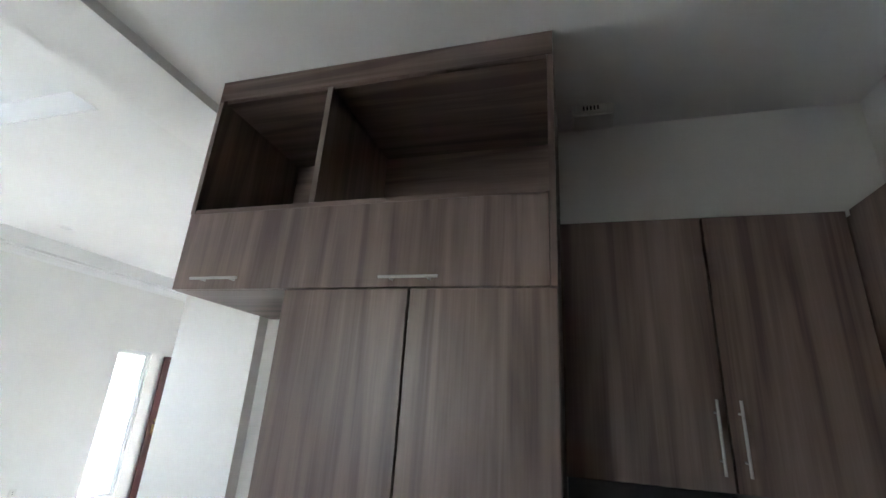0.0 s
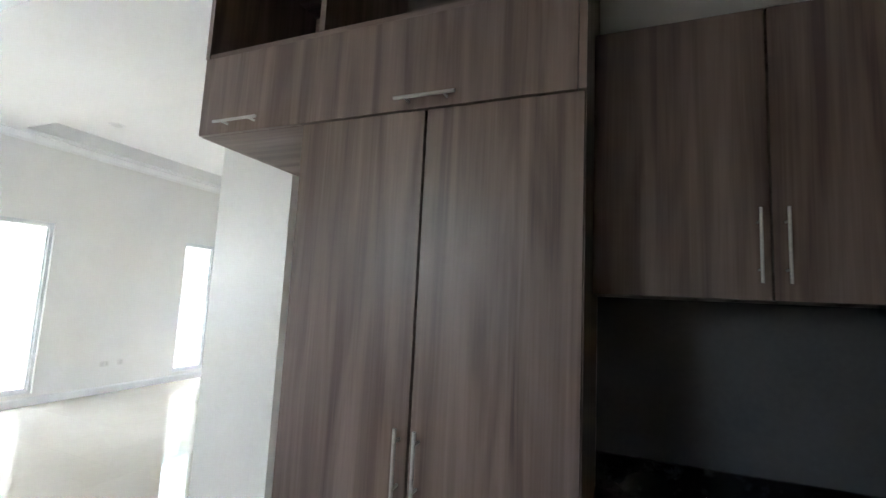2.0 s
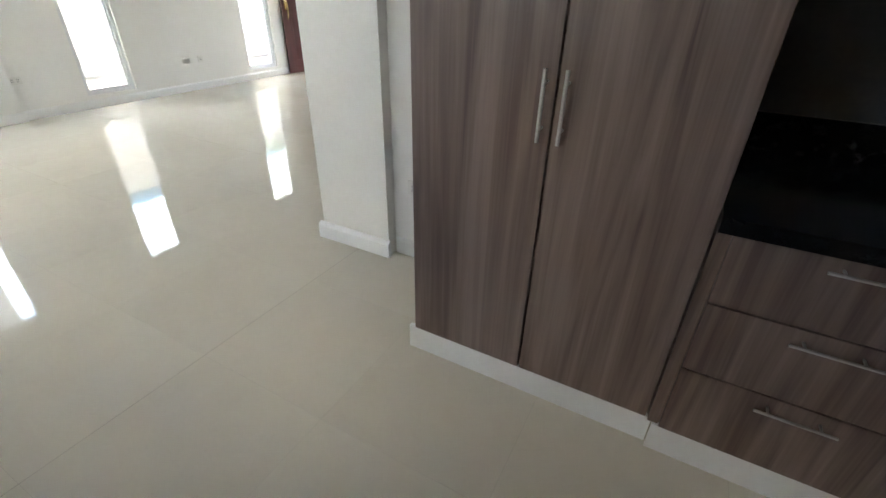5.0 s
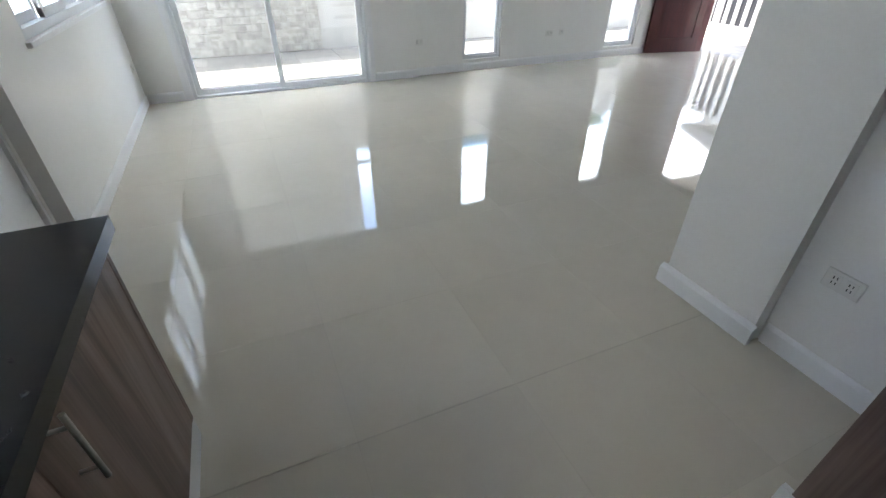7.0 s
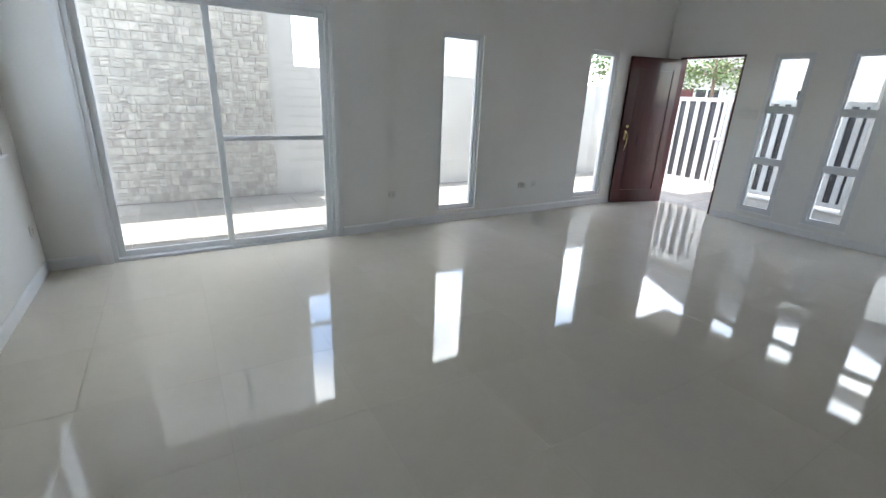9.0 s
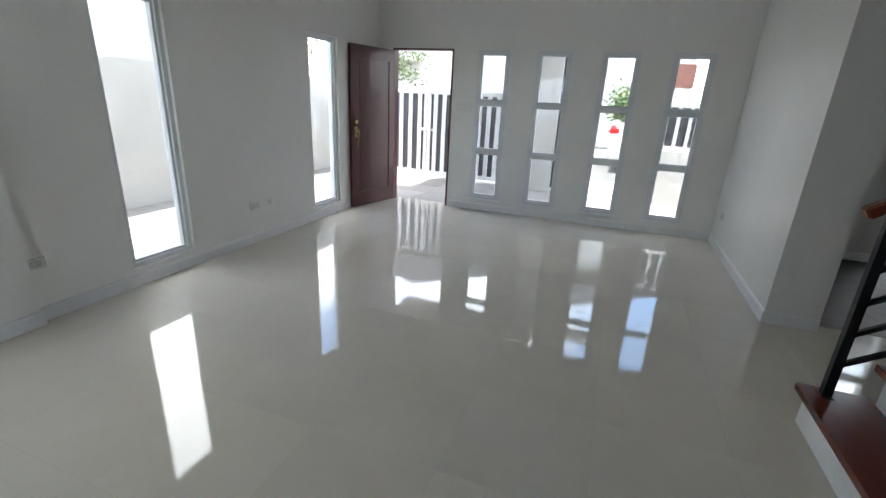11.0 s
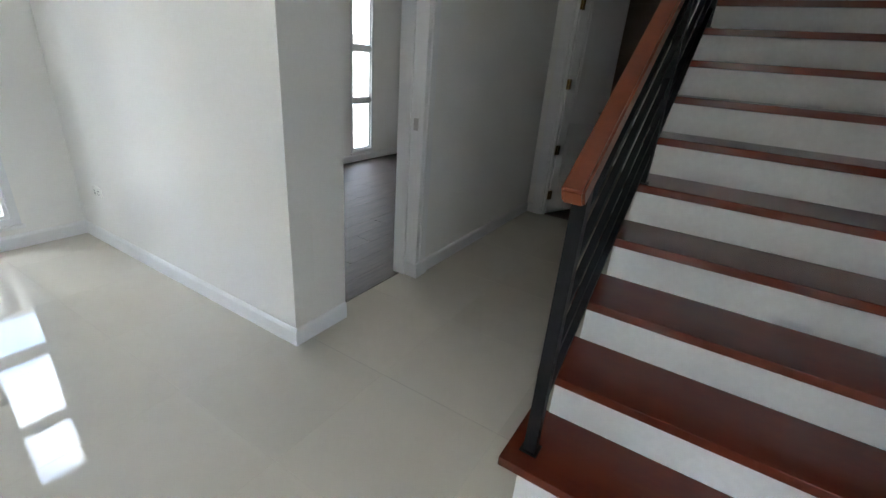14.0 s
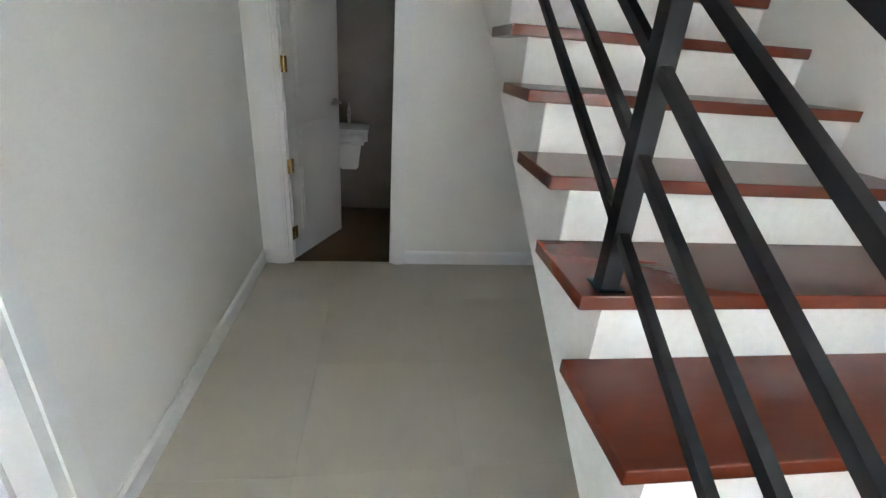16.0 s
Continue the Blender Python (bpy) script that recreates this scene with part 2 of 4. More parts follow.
# ---- building helpers ----
def bx(bm, x0, x1, y0, y1, z0, z1):
    v = [bm.verts.new((x, y, z)) for z in (z0, z1) for y in (y0, y1) for x in (x0, x1)]
    for q in ((0, 2, 3, 1), (4, 5, 7, 6), (0, 1, 5, 4), (2, 6, 7, 3), (0, 4, 6, 2), (1, 3, 7, 5)):
        bm.faces.new([v[i] for i in q])


def box(x0, x1, y0, y1, z0, z1, bevel=0.0, seg=1):
    bm = bmesh.new()
    bx(bm, x0, x1, y0, y1, z0, z1)
    if bevel:
        bmesh.ops.bevel(bm, geom=bm.edges[:], offset=bevel, segments=seg, affect="EDGES", profile=0.6)
    return bm


def rod(bm, a, b, r, seg=10):
    a, b = Vector(a), Vector(b)
    q = (b - a).to_track_quat("Z", "Y").to_matrix().to_4x4()
    bmesh.ops.create_cone(bm, cap_ends=True, segments=seg, radius1=r, radius2=r, depth=(b - a).length,
                          matrix=Matrix.Translation((a + b) / 2) @ q)


def bar(bm, a, b, w, h):
    """A square bar from a to b, w across (level) and h deep."""
    a, b = Vector(a), Vector(b)
    way = (b - a).normalized()
    side = way.cross(Vector((0, 0, 1)))
    side = Vector((1, 0, 0)) if side.length < 1e-4 else side.normalized()
    up = side.cross(way).normalized()
    v = [bm.verts.new(p + side * w / 2 * s + up * h / 2 * u) for p in (a, b) for s, u in ((-1, -1), (1, -1), (1, 1), (-1, 1))]
    for q in ((3, 2, 1, 0), (4, 5, 6, 7), (0, 1, 5, 4), (1, 2, 6, 5), (2, 3, 7, 6), (3, 0, 4, 7)):
        bm.faces.new([v[i] for i in q])


def prism(outline, axis, a0, a1, bevel=0.0):
    """An outline of (u, v) pairs pushed along an axis: 'x' takes (y, z), 'y' takes (x, z), 'z' takes (x, y)."""
    bm = bmesh.new()
    put = {"x": lambda u, v, a: (a, u, v), "y": lambda u, v, a: (u, a, v), "z": lambda u, v, a: (u, v, a)}[axis]
    lo = [bm.verts.new(put(u, v, a0)) for u, v in outline]
    hi = [bm.verts.new(put(u, v, a1)) for u, v in outline]
    k = len(outline)
    bm.faces.new(lo)
    bm.faces.new(hi[::-1])
    for i in range(k):
        bm.faces.new((lo[i], hi[i], hi[(i + 1) % k], lo[(i + 1) % k]))
    bmesh.ops.recalc_face_normals(bm, faces=bm.faces[:])
    if bevel:
        bmesh.ops.bevel(bm, geom=bm.edges[:], offset=bevel, segments=2, affect="EDGES")
    return bm


def mesh_of(name, bm, mat, smooth=False):
    data = bpy.data.meshes.new(name)
    bm.to_mesh(data)
    bm.free()
    data.materials.append(mat)
    if smooth:
        for p in data.polygons:
            p.use_smooth = True
    return data


def thing(name, loc, label, category, group="", kind=""):
    ob = new(name)
    ob.empty_display_size = 0.1
    ob.location = loc
    ob["base"] = loc
    return tagged(ob, label, category, group, kind)


def part(name, bm, mat, parent, label="", smooth=False):
    """Links a bmesh, given in world metres, as one mesh under a thing or a part."""
    top = parent
    while top.parent:
        top = top.parent
    bmesh.ops.translate(bm, verts=bm.verts[:], vec=-Vector(top.location))
    ob = new(name, mesh_of(name, bm, mat, smooth))
    ob.parent = parent
    if label:
        ob["label"] = label
    return ob


def solid(name, bm, mat, label, category, kind="", group="", smooth=False):
    """A one-mesh thing, or a piece of the setting."""
    return tagged(new(name, mesh_of(name, bm, mat, smooth)), label, category, group, kind)


def wall(name, along, a0, a1, t0, t1, z0, z1, openings=(), mat=None, label="painted off-white wall"):
    """A wall along 'x' or 'y' from a0 to a1, t0 to t1 thick, with openings (a, b, low, high) through it."""
    bm = bmesh.new()

    def put(p, q, lo, hi):
        if q - p > 1e-4 and hi - lo > 1e-4:
            bx(bm, *((p, q, t0, t1) if along == "x" else (t0, t1, p, q)), lo, hi)
    at = a0
    for p, q, lo, hi in sorted(openings):
        put(at, p, z0, z1)
        if lo > 0:
            put(p, q, z0, lo)
        put(p, q, hi, z1)
        at = q
    put(at, a1, z0, z1)
    return solid(name, bm, mat or WALL, label, "wall", "structure")


# ---- walls and ceilings ----
LX, LXB = -6.02, -6.075          # faces of the side wall, either side of its jog
FY = 7.485                      # face of the front wall
BX = -1.58                      # living-room face of the bedroom wall
HY = 5.225                      # hall face of the bedroom wall
TOP = 3.35
SLIDE = (0.50, 2.414, 0.0, 2.15)
TALL = [(3.655, 4.195, 0.135, 2.09), (5.90, 6.45, 0.135, 2.09)]
FRONT = [(x, x + 0.425, 0.16, 2.08) for x in (-4.64, -3.882, -3.116, -2.356)]
BED = [(-0.01, 0.415, 0.16, 2.08)]
BED2 = [(0.85, 1.275, 0.12, 2.06), (1.61, 2.035, 0.12, 2.06)]
MAIN = (-5.86, -4.972, 0.0, 2.09)
BACKWIN = (-5.70, -3.65, 0.955, 2.2)
# assumed opening, out of view, sized to brighten the kitchen
FILL_WIN = (-1.55, -1.0, 1.3, 2.15)

wall("wall_west", "y", -0.07, 3.005, -6.2, LX, -0.1, TOP, [SLIDE])
wall("wall_west_2", "y", 3.005, FY + 0.15, -6.2, LXB, -0.1, TOP, TALL)
wall("wall_north", "x", LXB, 0.70, FY, FY + 0.15, -0.1, TOP, [MAIN] + FRONT + BED)
wall("wall_north_2", "x", 0.70, 2.75, 7.85, 8.0, -0.1, TOP, BED2)
wall("wall_north_return", "y", FY + 0.15, 8.0, 0.55, 0.70, -0.1, TOP)
wall("wall_bedroom_west", "y", HY, FY, BX, BX + 0.13, -0.1, TOP)
wall("wall_bedroom_south", "x", BX + 0.13, 2.75, HY, HY + 0.15, -0.1, TOP, [(-1.235, -0.56, 0.0, 2.1)])
wall("wall_east", "y", 2.7, 8.0, 2.6, 2.75, -0.1, 5.5)
wall("wall_hall_end", "y", 4.05, HY, 1.41, 1.53, -0.1, TOP, [(4.365, 5.06, 0.0, 2.1)])
wall("wall_bath_south", "x", 1.53, 2.6, 4.05, 4.17, -0.1, TOP, mat=BATHTILE, label="brown tiled bathroom wall")
wall("wall_bath_lining", "y", 4.17, HY - 0.005, 2.585, 2.6, 0, 2.65, mat=BATHTILE, label="brown tiled bathroom wall")
wall("wall_bath_lining_2", "x", 1.53, 2.585, HY - 0.012, HY, 0, 2.65, mat=BATHTILE, label="brown tiled bathroom wall")
wall("wall_kitchen_north", "x", -1.30, 1.45, 2.77, 2.89, -0.1, 5.5)
wall("wall_stair_south", "x", 1.45, 2.6, 2.77, 2.89, -0.1, 5.5)
solid("wall_pilaster", box(-1.750, -1.30, 2.705, 2.93, -0.1, 5.5), WALL, "white painted square wall pilaster", "wall", "structure")
wall("wall_kitchen_east", "y", -0.15, 2.77, 1.2, 1.32, -0.1, TOP)
wall("wall_south", "x", -6.2, -3.15, -0.07, 0.07, -0.1, TOP, [BACKWIN])
wall("wall_south_2", "x", -3.15, 1.2, -0.13, -0.005, -0.1, TOP, [(-3.12, -2.30, 0.0, 2.1), FILL_WIN])
wall("wall_upper_west", "y", 2.93, 4.1, -1.75, -1.6, 2.85, 5.5)
wall("wall_upper_north", "x", -1.6, 2.6, 4.05, 4.17, 2.85, 5.5)
wall("wall_under_stairs", "y", 2.89, 4.05, 1.41, 1.53, -0.1, 1.78)
solid("ceiling_stairwell", box(-1.75, 2.75, 2.65, 4.2, 5.5, 5.6), CEIL, "white painted stairwell ceiling", "ceiling", "structure")

# living-room ceiling with two sunk trays
TRAYS = [(-5.86, -2.36, 0.6, 2.41), (-5.86, -2.36, 3.69, 7.0)]
CZ = 3.05
bm = bmesh.new()
bx(bm, -6.2, -5.86, -0.1, 7.6, CZ, CZ + 0.25)
bx(bm, -2.36, -1.58, -0.1, 7.6, CZ, CZ + 0.25)
for y0, y1 in ((-0.1, 0.6), (2.41, 3.69), (7.0, 7.6)):
    bx(bm, -5.86, -2.36, y0, y1, CZ, CZ + 0.25)
for a, b, c, d in TRAYS:
    bx(bm, a, b, c, d, CZ + 0.16, CZ + 0.25)
solid("ceiling", bm, CEIL, "white plaster ceiling with sunk rectangular trays", "ceiling", "structure")
solid("ceiling_kitchen", box(-1.40, 1.32, -0.15, 2.8, 2.85, TOP), CEIL, "flat white painted kitchen ceiling", "ceiling", "structure")
solid("beam", box(-1.755, -1.40, -0.15, 2.93, 2.805, TOP), CEIL, "white boxed beam between kitchen and living room", "beam", "structure")
solid("ceiling_hall", box(-1.75, 2.7, 4.05, 5.3, 2.85, 2.95), CEIL, "flat white painted hall ceiling", "ceiling", "structure")
solid("ceiling_bedroom", box(-1.5, 2.75, 5.3, 8.0, 2.75, 2.9), CEIL, "flat white painted bedroom ceiling", "ceiling", "structure")
solid("roof", box(-7.25, 2.9, -0.45, 8.35, 3.35, 3.5), CONCRETE, "grey concrete roof slab with eaves", "roof", "structure")

solid("roof_porch", box(-6.6, -3.75, 7.64, 9.78, 2.74, 2.9), PLASTER, "white plastered slab roof over the entrance porch", "roof", "structure")

# crown moulding
CROWN = [(0.0, 0.0), (0.0, -0.085), (0.012, -0.085), (0.02, -0.06), (0.055, -0.025), (0.075, -0.012), (0.075, 0.0)]
for name, bm in (("trim_crown", prism([(LXB + u, CZ + v) for u, v in CROWN], "y", 3.005, FY)),
                 ("trim_crown_2", prism([(LX + u, CZ + v) for u, v in CROWN], "y", 0.07, 3.005)),
                 ("trim_crown_3", prism([(FY - u, CZ + v) for u, v in CROWN], "x", LXB, BX)),
                 ("trim_crown_4", prism([(0.07 + u, CZ + v) for u, v in CROWN], "x", LX, -3.15)),
                 ("trim_crown_5", prism([(BX - u, CZ + v) for u, v in CROWN], "y", HY, FY))):
    solid(name, bm, CEIL, "white plaster crown moulding below the ceiling", "moulding", "structure")


# baseboards
def baseboard(name, along, a0, a1, face, side, t=0.012, h=0.095):
    pr = [(0, 0), (t * side, 0), (t * side, h - 0.018), (0.6 * t * side, h - 0.006), (0.003 * side, h), (0, h)]
    solid(name, prism([(face + u, v) for u, v in pr], "y" if along == "y" else "x", a0, a1), TRIM,
          "white painted wooden baseboard along the wall", "baseboard", "structure")


for i, (along, a0, a1, face, side, *deep) in enumerate([
        ("y", 0.07, 0.42, LX, 1), ("y", 2.49, 3.017, LX, 1), ("y", 3.017, FY, LXB, 1),
        ("x", -4.95, BX, FY, -1), ("y", HY - 0.012, FY - 0.012, BX, -1), ("x", BX, -1.235, HY, -1),
        ("x", -0.475, 1.398, HY, -1), ("y", 2.9, 4.285, 1.41, -1),
        ("y", 5.16, HY - 0.012, 1.41, -1), ("x", -1.774, -1.288, 2.705, -1, 0.024), ("y", 2.705, 2.93, -1.750, -1, 0.024),
        ("x", -1.288, -0.83, 2.77, -1), ("x", -6.008, -3.138, 0.07, 1), ("y", -0.005, 0.07, -3.15, 1),
        ("x", 0.712, 2.6, 7.85, -1), ("x", -1.45, 0.712, FY, -1), ("y", FY, 7.838, 0.70, 1), ("y", 5.38, 7.838, 2.6, -1)]):
    baseboard("baseboard_%d" % (i + 1), along, a0, a1, face, side, *deep)


# ---- openings: windows and doors ----
def window(name, along, a0, a1, z0, z1, t, transoms, out, frame_w=0.035, mat=GLASS, sill=True):
    """An aluminium window in the wall's opening: t is the room face, out the way to the outside (+1 or -1)."""
    mid = ((a0 + a1) / 2, t, z0) if along == "x" else (t, (a0 + a1) / 2, z0)
    root = thing(name, mid, "white aluminium window with clear panes", "window", "aluminium windows", "structure")

    def b(p, q, lo, hi, d0, d1):
        d = sorted((t + out * d0, t + out * d1))
        return (p, q, *d, lo, hi) if along == "x" else (*d, p, q, lo, hi)
    bm = bmesh.new()
    bx(bm, *b(a0, a0 + frame_w, z0, z1, -0.006, 0.09))
    bx(bm, *b(a1 - frame_w, a1, z0, z1, -0.006, 0.09))
    bx(bm, *b(a0 + frame_w, a1 - frame_w, z0, z0 + frame_w, -0.006, 0.09))
    bx(bm, *b(a0 + frame_w, a1 - frame_w, z1 - frame_w, z1, -0.006, 0.09))
    part("window_frame", bm, ALU, root)
    cuts = [z0 + frame_w] + list(transoms) + [z1 - frame_w]
    for z in transoms:
        part("transom", box(*b(a0 + frame_w, a1 - frame_w, z - 0.022, z + 0.022, 0.0, 0.08)), ALU, root)
    for i in range(len(cuts) - 1):
        lo = cuts[i] + (0.022 if i else 0)
        hi = cuts[i + 1] - (0.022 if i < len(cuts) - 2 else 0)
        sash = bmesh.new()
        p, q, s = a0 + frame_w, a1 - frame_w, 0.02
        bx(sash, *b(p, p + s, lo, hi, 0.015, 0.055))
        bx(sash, *b(q - s, q, lo, hi, 0.015, 0.055))
        bx(sash, *b(p + s, q - s, lo, lo + s, 0.015, 0.055))
        bx(sash, *b(p + s, q - s, hi - s, hi, 0.015, 0.055))
        so = part("sash", sash, ALU, root)
        part("pane", box(*b(p + s, q - s, lo + s, hi - s, 0.032, 0.037)), mat, so, "clear glass pane")
    if sill:
        part("window_sill", box(*b(a0 - 0.015, a1 + 0.015, z0 - 0.025, z0 - 0.001, -0.02, 0.0), 0.003), TRIM, root)
    return root


n_win = 0
for a0, a1, lo, hi in FRONT + BED:
    n_win += 1
    window("window_%d" % n_win, "x", a0, a1, lo, hi, FY, (0.815, 1.44), 1, 0.045)
for a0, a1, lo, hi in BED2:
    n_win += 1
    window("window_%d" % n_win, "x", a0, a1, lo, hi, 7.85, (0.79, 1.42), 1)
for a0, a1, lo, hi in TALL:
    n_win += 1
    window("window_%d" % n_win, "y", a0, a1, lo, hi, LXB - 0.035, (), -1, sill=False)

# sliding window over the side wall
a0, a1, lo, hi = BACKWIN
root = thing("window_10", ((a0 + a1) / 2, 0.07, lo), "white aluminium sliding window with frosted panes", "window", "", "structure")
bm = bmesh.new()
for q in ((a0, a0 + 0.05, lo, hi), (a1 - 0.05, a1, lo, hi), (a0, a1, lo, lo + 0.05), (a0, a1, hi - 0.05, hi)):
    bx(bm, q[0], q[1], -0.03, 0.06, q[2], q[3])
part("window_frame", bm, ALU, root)
for k in range(4):
    w = (a1 - a0 - 0.1) / 4
    p, q, y = a0 + 0.05 + k * w, a0 + 0.05 + (k + 1) * w, 0.03 - 0.035 * (k % 2)
    bm = bmesh.new()
    bx(bm, p, p + 0.045, y - 0.014, y + 0.014, lo + 0.05, hi - 0.05)
    bx(bm, q - 0.045, q, y - 0.014, y + 0.014, lo + 0.05, hi - 0.05)
    bx(bm, p, q, y - 0.013, y + 0.013, lo + 0.05, lo + 0.1)
    bx(bm, p, q, y - 0.013, y + 0.013, hi - 0.1, hi - 0.05)
    so = part("sash", bm, ALU, root)
    part("pane", box(p + 0.045, q - 0.045, y - 0.003, y + 0.003, lo + 0.1, hi - 0.1), FROST, so, "frosted glass pane")
part("window_sill", box(a0 - 0.03, a1 + 0.03, 0.06, 0.095, lo - 0.03, lo - 0.001, 0.004), TRIM, root)

# sliding patio door
a0, a1, lo, hi = SLIDE
root = thing("door_2", (LX, (a0 + a1) / 2, 0), "white aluminium sliding patio door with clear glass, closed", "sliding door", "", "structure")
bm = bmesh.new()
bx(bm, -6.14, -6.02, a0, a0 + 0.035, 0.0, hi)
bx(bm, -6.14, -6.02, a1 - 0.035, a1, 0.0, hi)
bx(bm, -6.14, -6.02, a0 + 0.035, a1 - 0.035, hi - 0.045, hi)
bx(bm, -6.14, -6.02, a0 + 0.035, a1 - 0.035, 0.0, 0.025)
part("door_frame", bm, ALU, root)
for p, q, x, cross in ((a0 + 0.035, 1.445, -6.095, False), (1.395, a1 - 0.035, -6.06, True)):
    bm = bmesh.new()
    bx(bm, x - 0.014, x + 0.014, p, p + 0.05, 0.025, hi - 0.045)
    bx(bm, x - 0.014, x + 0.014, q - 0.05, q, 0.025, hi - 0.045)
    bx(bm, x - 0.013, x + 0.013, p + 0.05, q - 0.05, 0.025, 0.075)
    bx(bm, x - 0.013, x + 0.013, p + 0.05, q - 0.05, hi - 0.095, hi - 0.045)
    if cross:
        bx(bm, x - 0.013, x + 0.013, p + 0.05, q - 0.05, 0.99, 1.03)
    so = part("sliding_panel", bm, ALU, root)
    part("pane", box(x - 0.003, x + 0.003, p + 0.05, q - 0.05, 0.075, hi - 0.095), GLASS, so, "clear glass pane")
    if cross:
        part("latch", box(x + 0.014, x + 0.03, q - 0.035, q - 0.015, 1.0, 1.16, 0.003), ALU, so)
bm = bmesh.new()
for p, q, z0, z1 in ((a0 - 0.07, a0, 0, hi + 0.07), (a1, a1 + 0.07, 0, hi + 0.07), (a0, a1, hi, hi + 0.07)):
    bx(bm, LX, LX + 0.018, p, q, z0, z1)
    bx(bm, LX + 0.018, LX + 0.026, p + 0.015, q - 0.015, z0, z1 - 0.015)
part("casing", bm, TRIM, root)


def handle(parent, a, b, out, r=0.005, mat=STEEL):
    """A bar handle from a to b that stands off along out."""
    a, b, out = Vector(a), Vector(b), Vector(out)
    bm = bmesh.new()
    rod(bm, a + out, b + out, r)
    for k in (0.18, 0.82):
        p = a.lerp(b, k)
        rod(bm, p, p + out, r * 0.8)
    return part("handle", bm, mat, parent, "slim brushed steel bar handle")


# main entrance: mahogany door standing open into the room
root = thing("door_1", (-5.86, FY, 0), "dark mahogany panelled front door standing open", "door", "", "structure")
bm = bmesh.new()
bx(bm, -5.86, -5.835, FY - 0.004, FY + 0.12, 0, 2.09)
bx(bm, -4.997, -4.972, FY - 0.004, FY + 0.12, 0, 2.09)
bx(bm, -5.835, -4.997, FY - 0.004, FY + 0.12, 2.065, 2.09)
part("door_frame", bm, DOORWOOD, root)
hinge = Vector((-5.838, FY - 0.01, 0))
free = Vector((-6.035, 6.66, 0))
u = (free - hinge).normalized()
nrm = Vector((-u.y, u.x, 0))      # to the room side
if nrm.x < 0:
    nrm = -nrm
width = (free - hinge).length
turn = Matrix(((u.x, nrm.x, 0, hinge.x), (u.y, nrm.y, 0, hinge.y), (0, 0, 1, 0), (0, 0, 0, 1)))


def leaf_part(name, bm, mat, parent, label="", smooth=False):
    bmesh.ops.transform(bm, matrix=turn, verts=bm.verts[:])
    bmesh.ops.recalc_face_normals(bm, faces=bm.faces[:])
    return part(name, bm, mat, parent, label, smooth)


leaf = leaf_part("door_leaf", box(0, width, -0.034, 0.0, 0.008, 2.06, 0.002), DOORWOOD, root)
bm = bmesh.new()
for x0, x1, z0, z1 in ((0, 0.11, 0.008, 2.06), (width - 0.14, width, 0.008, 2.06), (0.11, width - 0.14, 0.008, 0.2), (0.11, width - 0.14, 1.9, 2.06)):
    bx(bm, x0, x1, 0.0, 0.01, z0, z1)
leaf_part("door_stiles", bm, DOORWOOD, leaf)
bm = bmesh.new()
for x0, x1, z0, z1 in ((0.13, width - 0.16, 0.22, 1.88),):
    bx(bm, x0, x1, 0.0, 0.006, z0, z1)
for z in (0.64, 1.06, 1.48):
    bx(bm, 0.14, width - 0.17, 0.006, 0.0075, z, z + 0.006)
leaf_part("door_panel", bm, DOORWOOD, leaf)
bm = bmesh.new()
rod(bm, (width - 0.075, 0.01, 1.13), (width - 0.075, 0.03, 1.13), 0.026, 16)
leaf_part("deadbolt", bm, BRASS, leaf, "round aged brass deadbolt")
bm = bmesh.new()
bx(bm, width - 0.1, width - 0.05, 0.01, 0.016, 0.93, 1.07)
rod(bm, (width - 0.075, 0.016, 1.03), (width - 0.075, 0.055, 1.03), 0.011)
pts = [(0.055, 1.03), (0.07, 0.99), (0.068, 0.93), (0.055, 0.87), (0.04, 0.81), (0.012, 0.79)]
for (y0, z0), (y1, z1) in zip(pts, pts[1:]):
    rod(bm, (width - 0.075, y0, z0), (width - 0.075, y1, z1), 0.0095)
leaf_part("door_handle", bm, BRASS, leaf, "aged brass grip handle", True)

# bedroom doorway
root = thing("door_3", (-0.56, HY, 0), "white painted door frame with moulded casing, no leaf in view", "door frame", "", "structure")
bm = bmesh.new()
for p, q, lo, hi in ((-0.56, -0.475, 0.0, 2.185), (-1.235, -0.56, 2.1, 2.185)):
    bx(bm, p, q, HY - 0.016, HY, lo, hi)
    bx(bm, p + 0.012, q - (0.012 if q > -0.51 else 0), HY - 0.024, HY - 0.016, lo, hi - 0.012)
part("casing", bm, TRIM, root)
bm = bmesh.new()
bx(bm, -0.585, -0.558, HY - 0.016, HY + 0.16, 0, 2.1)
bx(bm, -0.60, -0.585, HY + 0.07, HY + 0.16, 0, 2.1)
bx(bm, -1.237, -0.585, HY - 0.014, HY + 0.16, 2.075, 2.102)
part("jamb", bm, TRIM, root)
bm = bmesh.new()
bx(bm, -0.592, -0.468, HY - 0.03, HY - 0.016, 0, 0.1)
bx(bm, -0.594, -0.585, HY - 0.03, HY + 0.06, 0, 0.1)
part("plinth_block", bm, TRIM, root)
part("strike_plate", box(-0.590, -0.584, HY + 0.02, HY + 0.05, 0.975, 1.045), STEEL, root, "small steel strike plate")

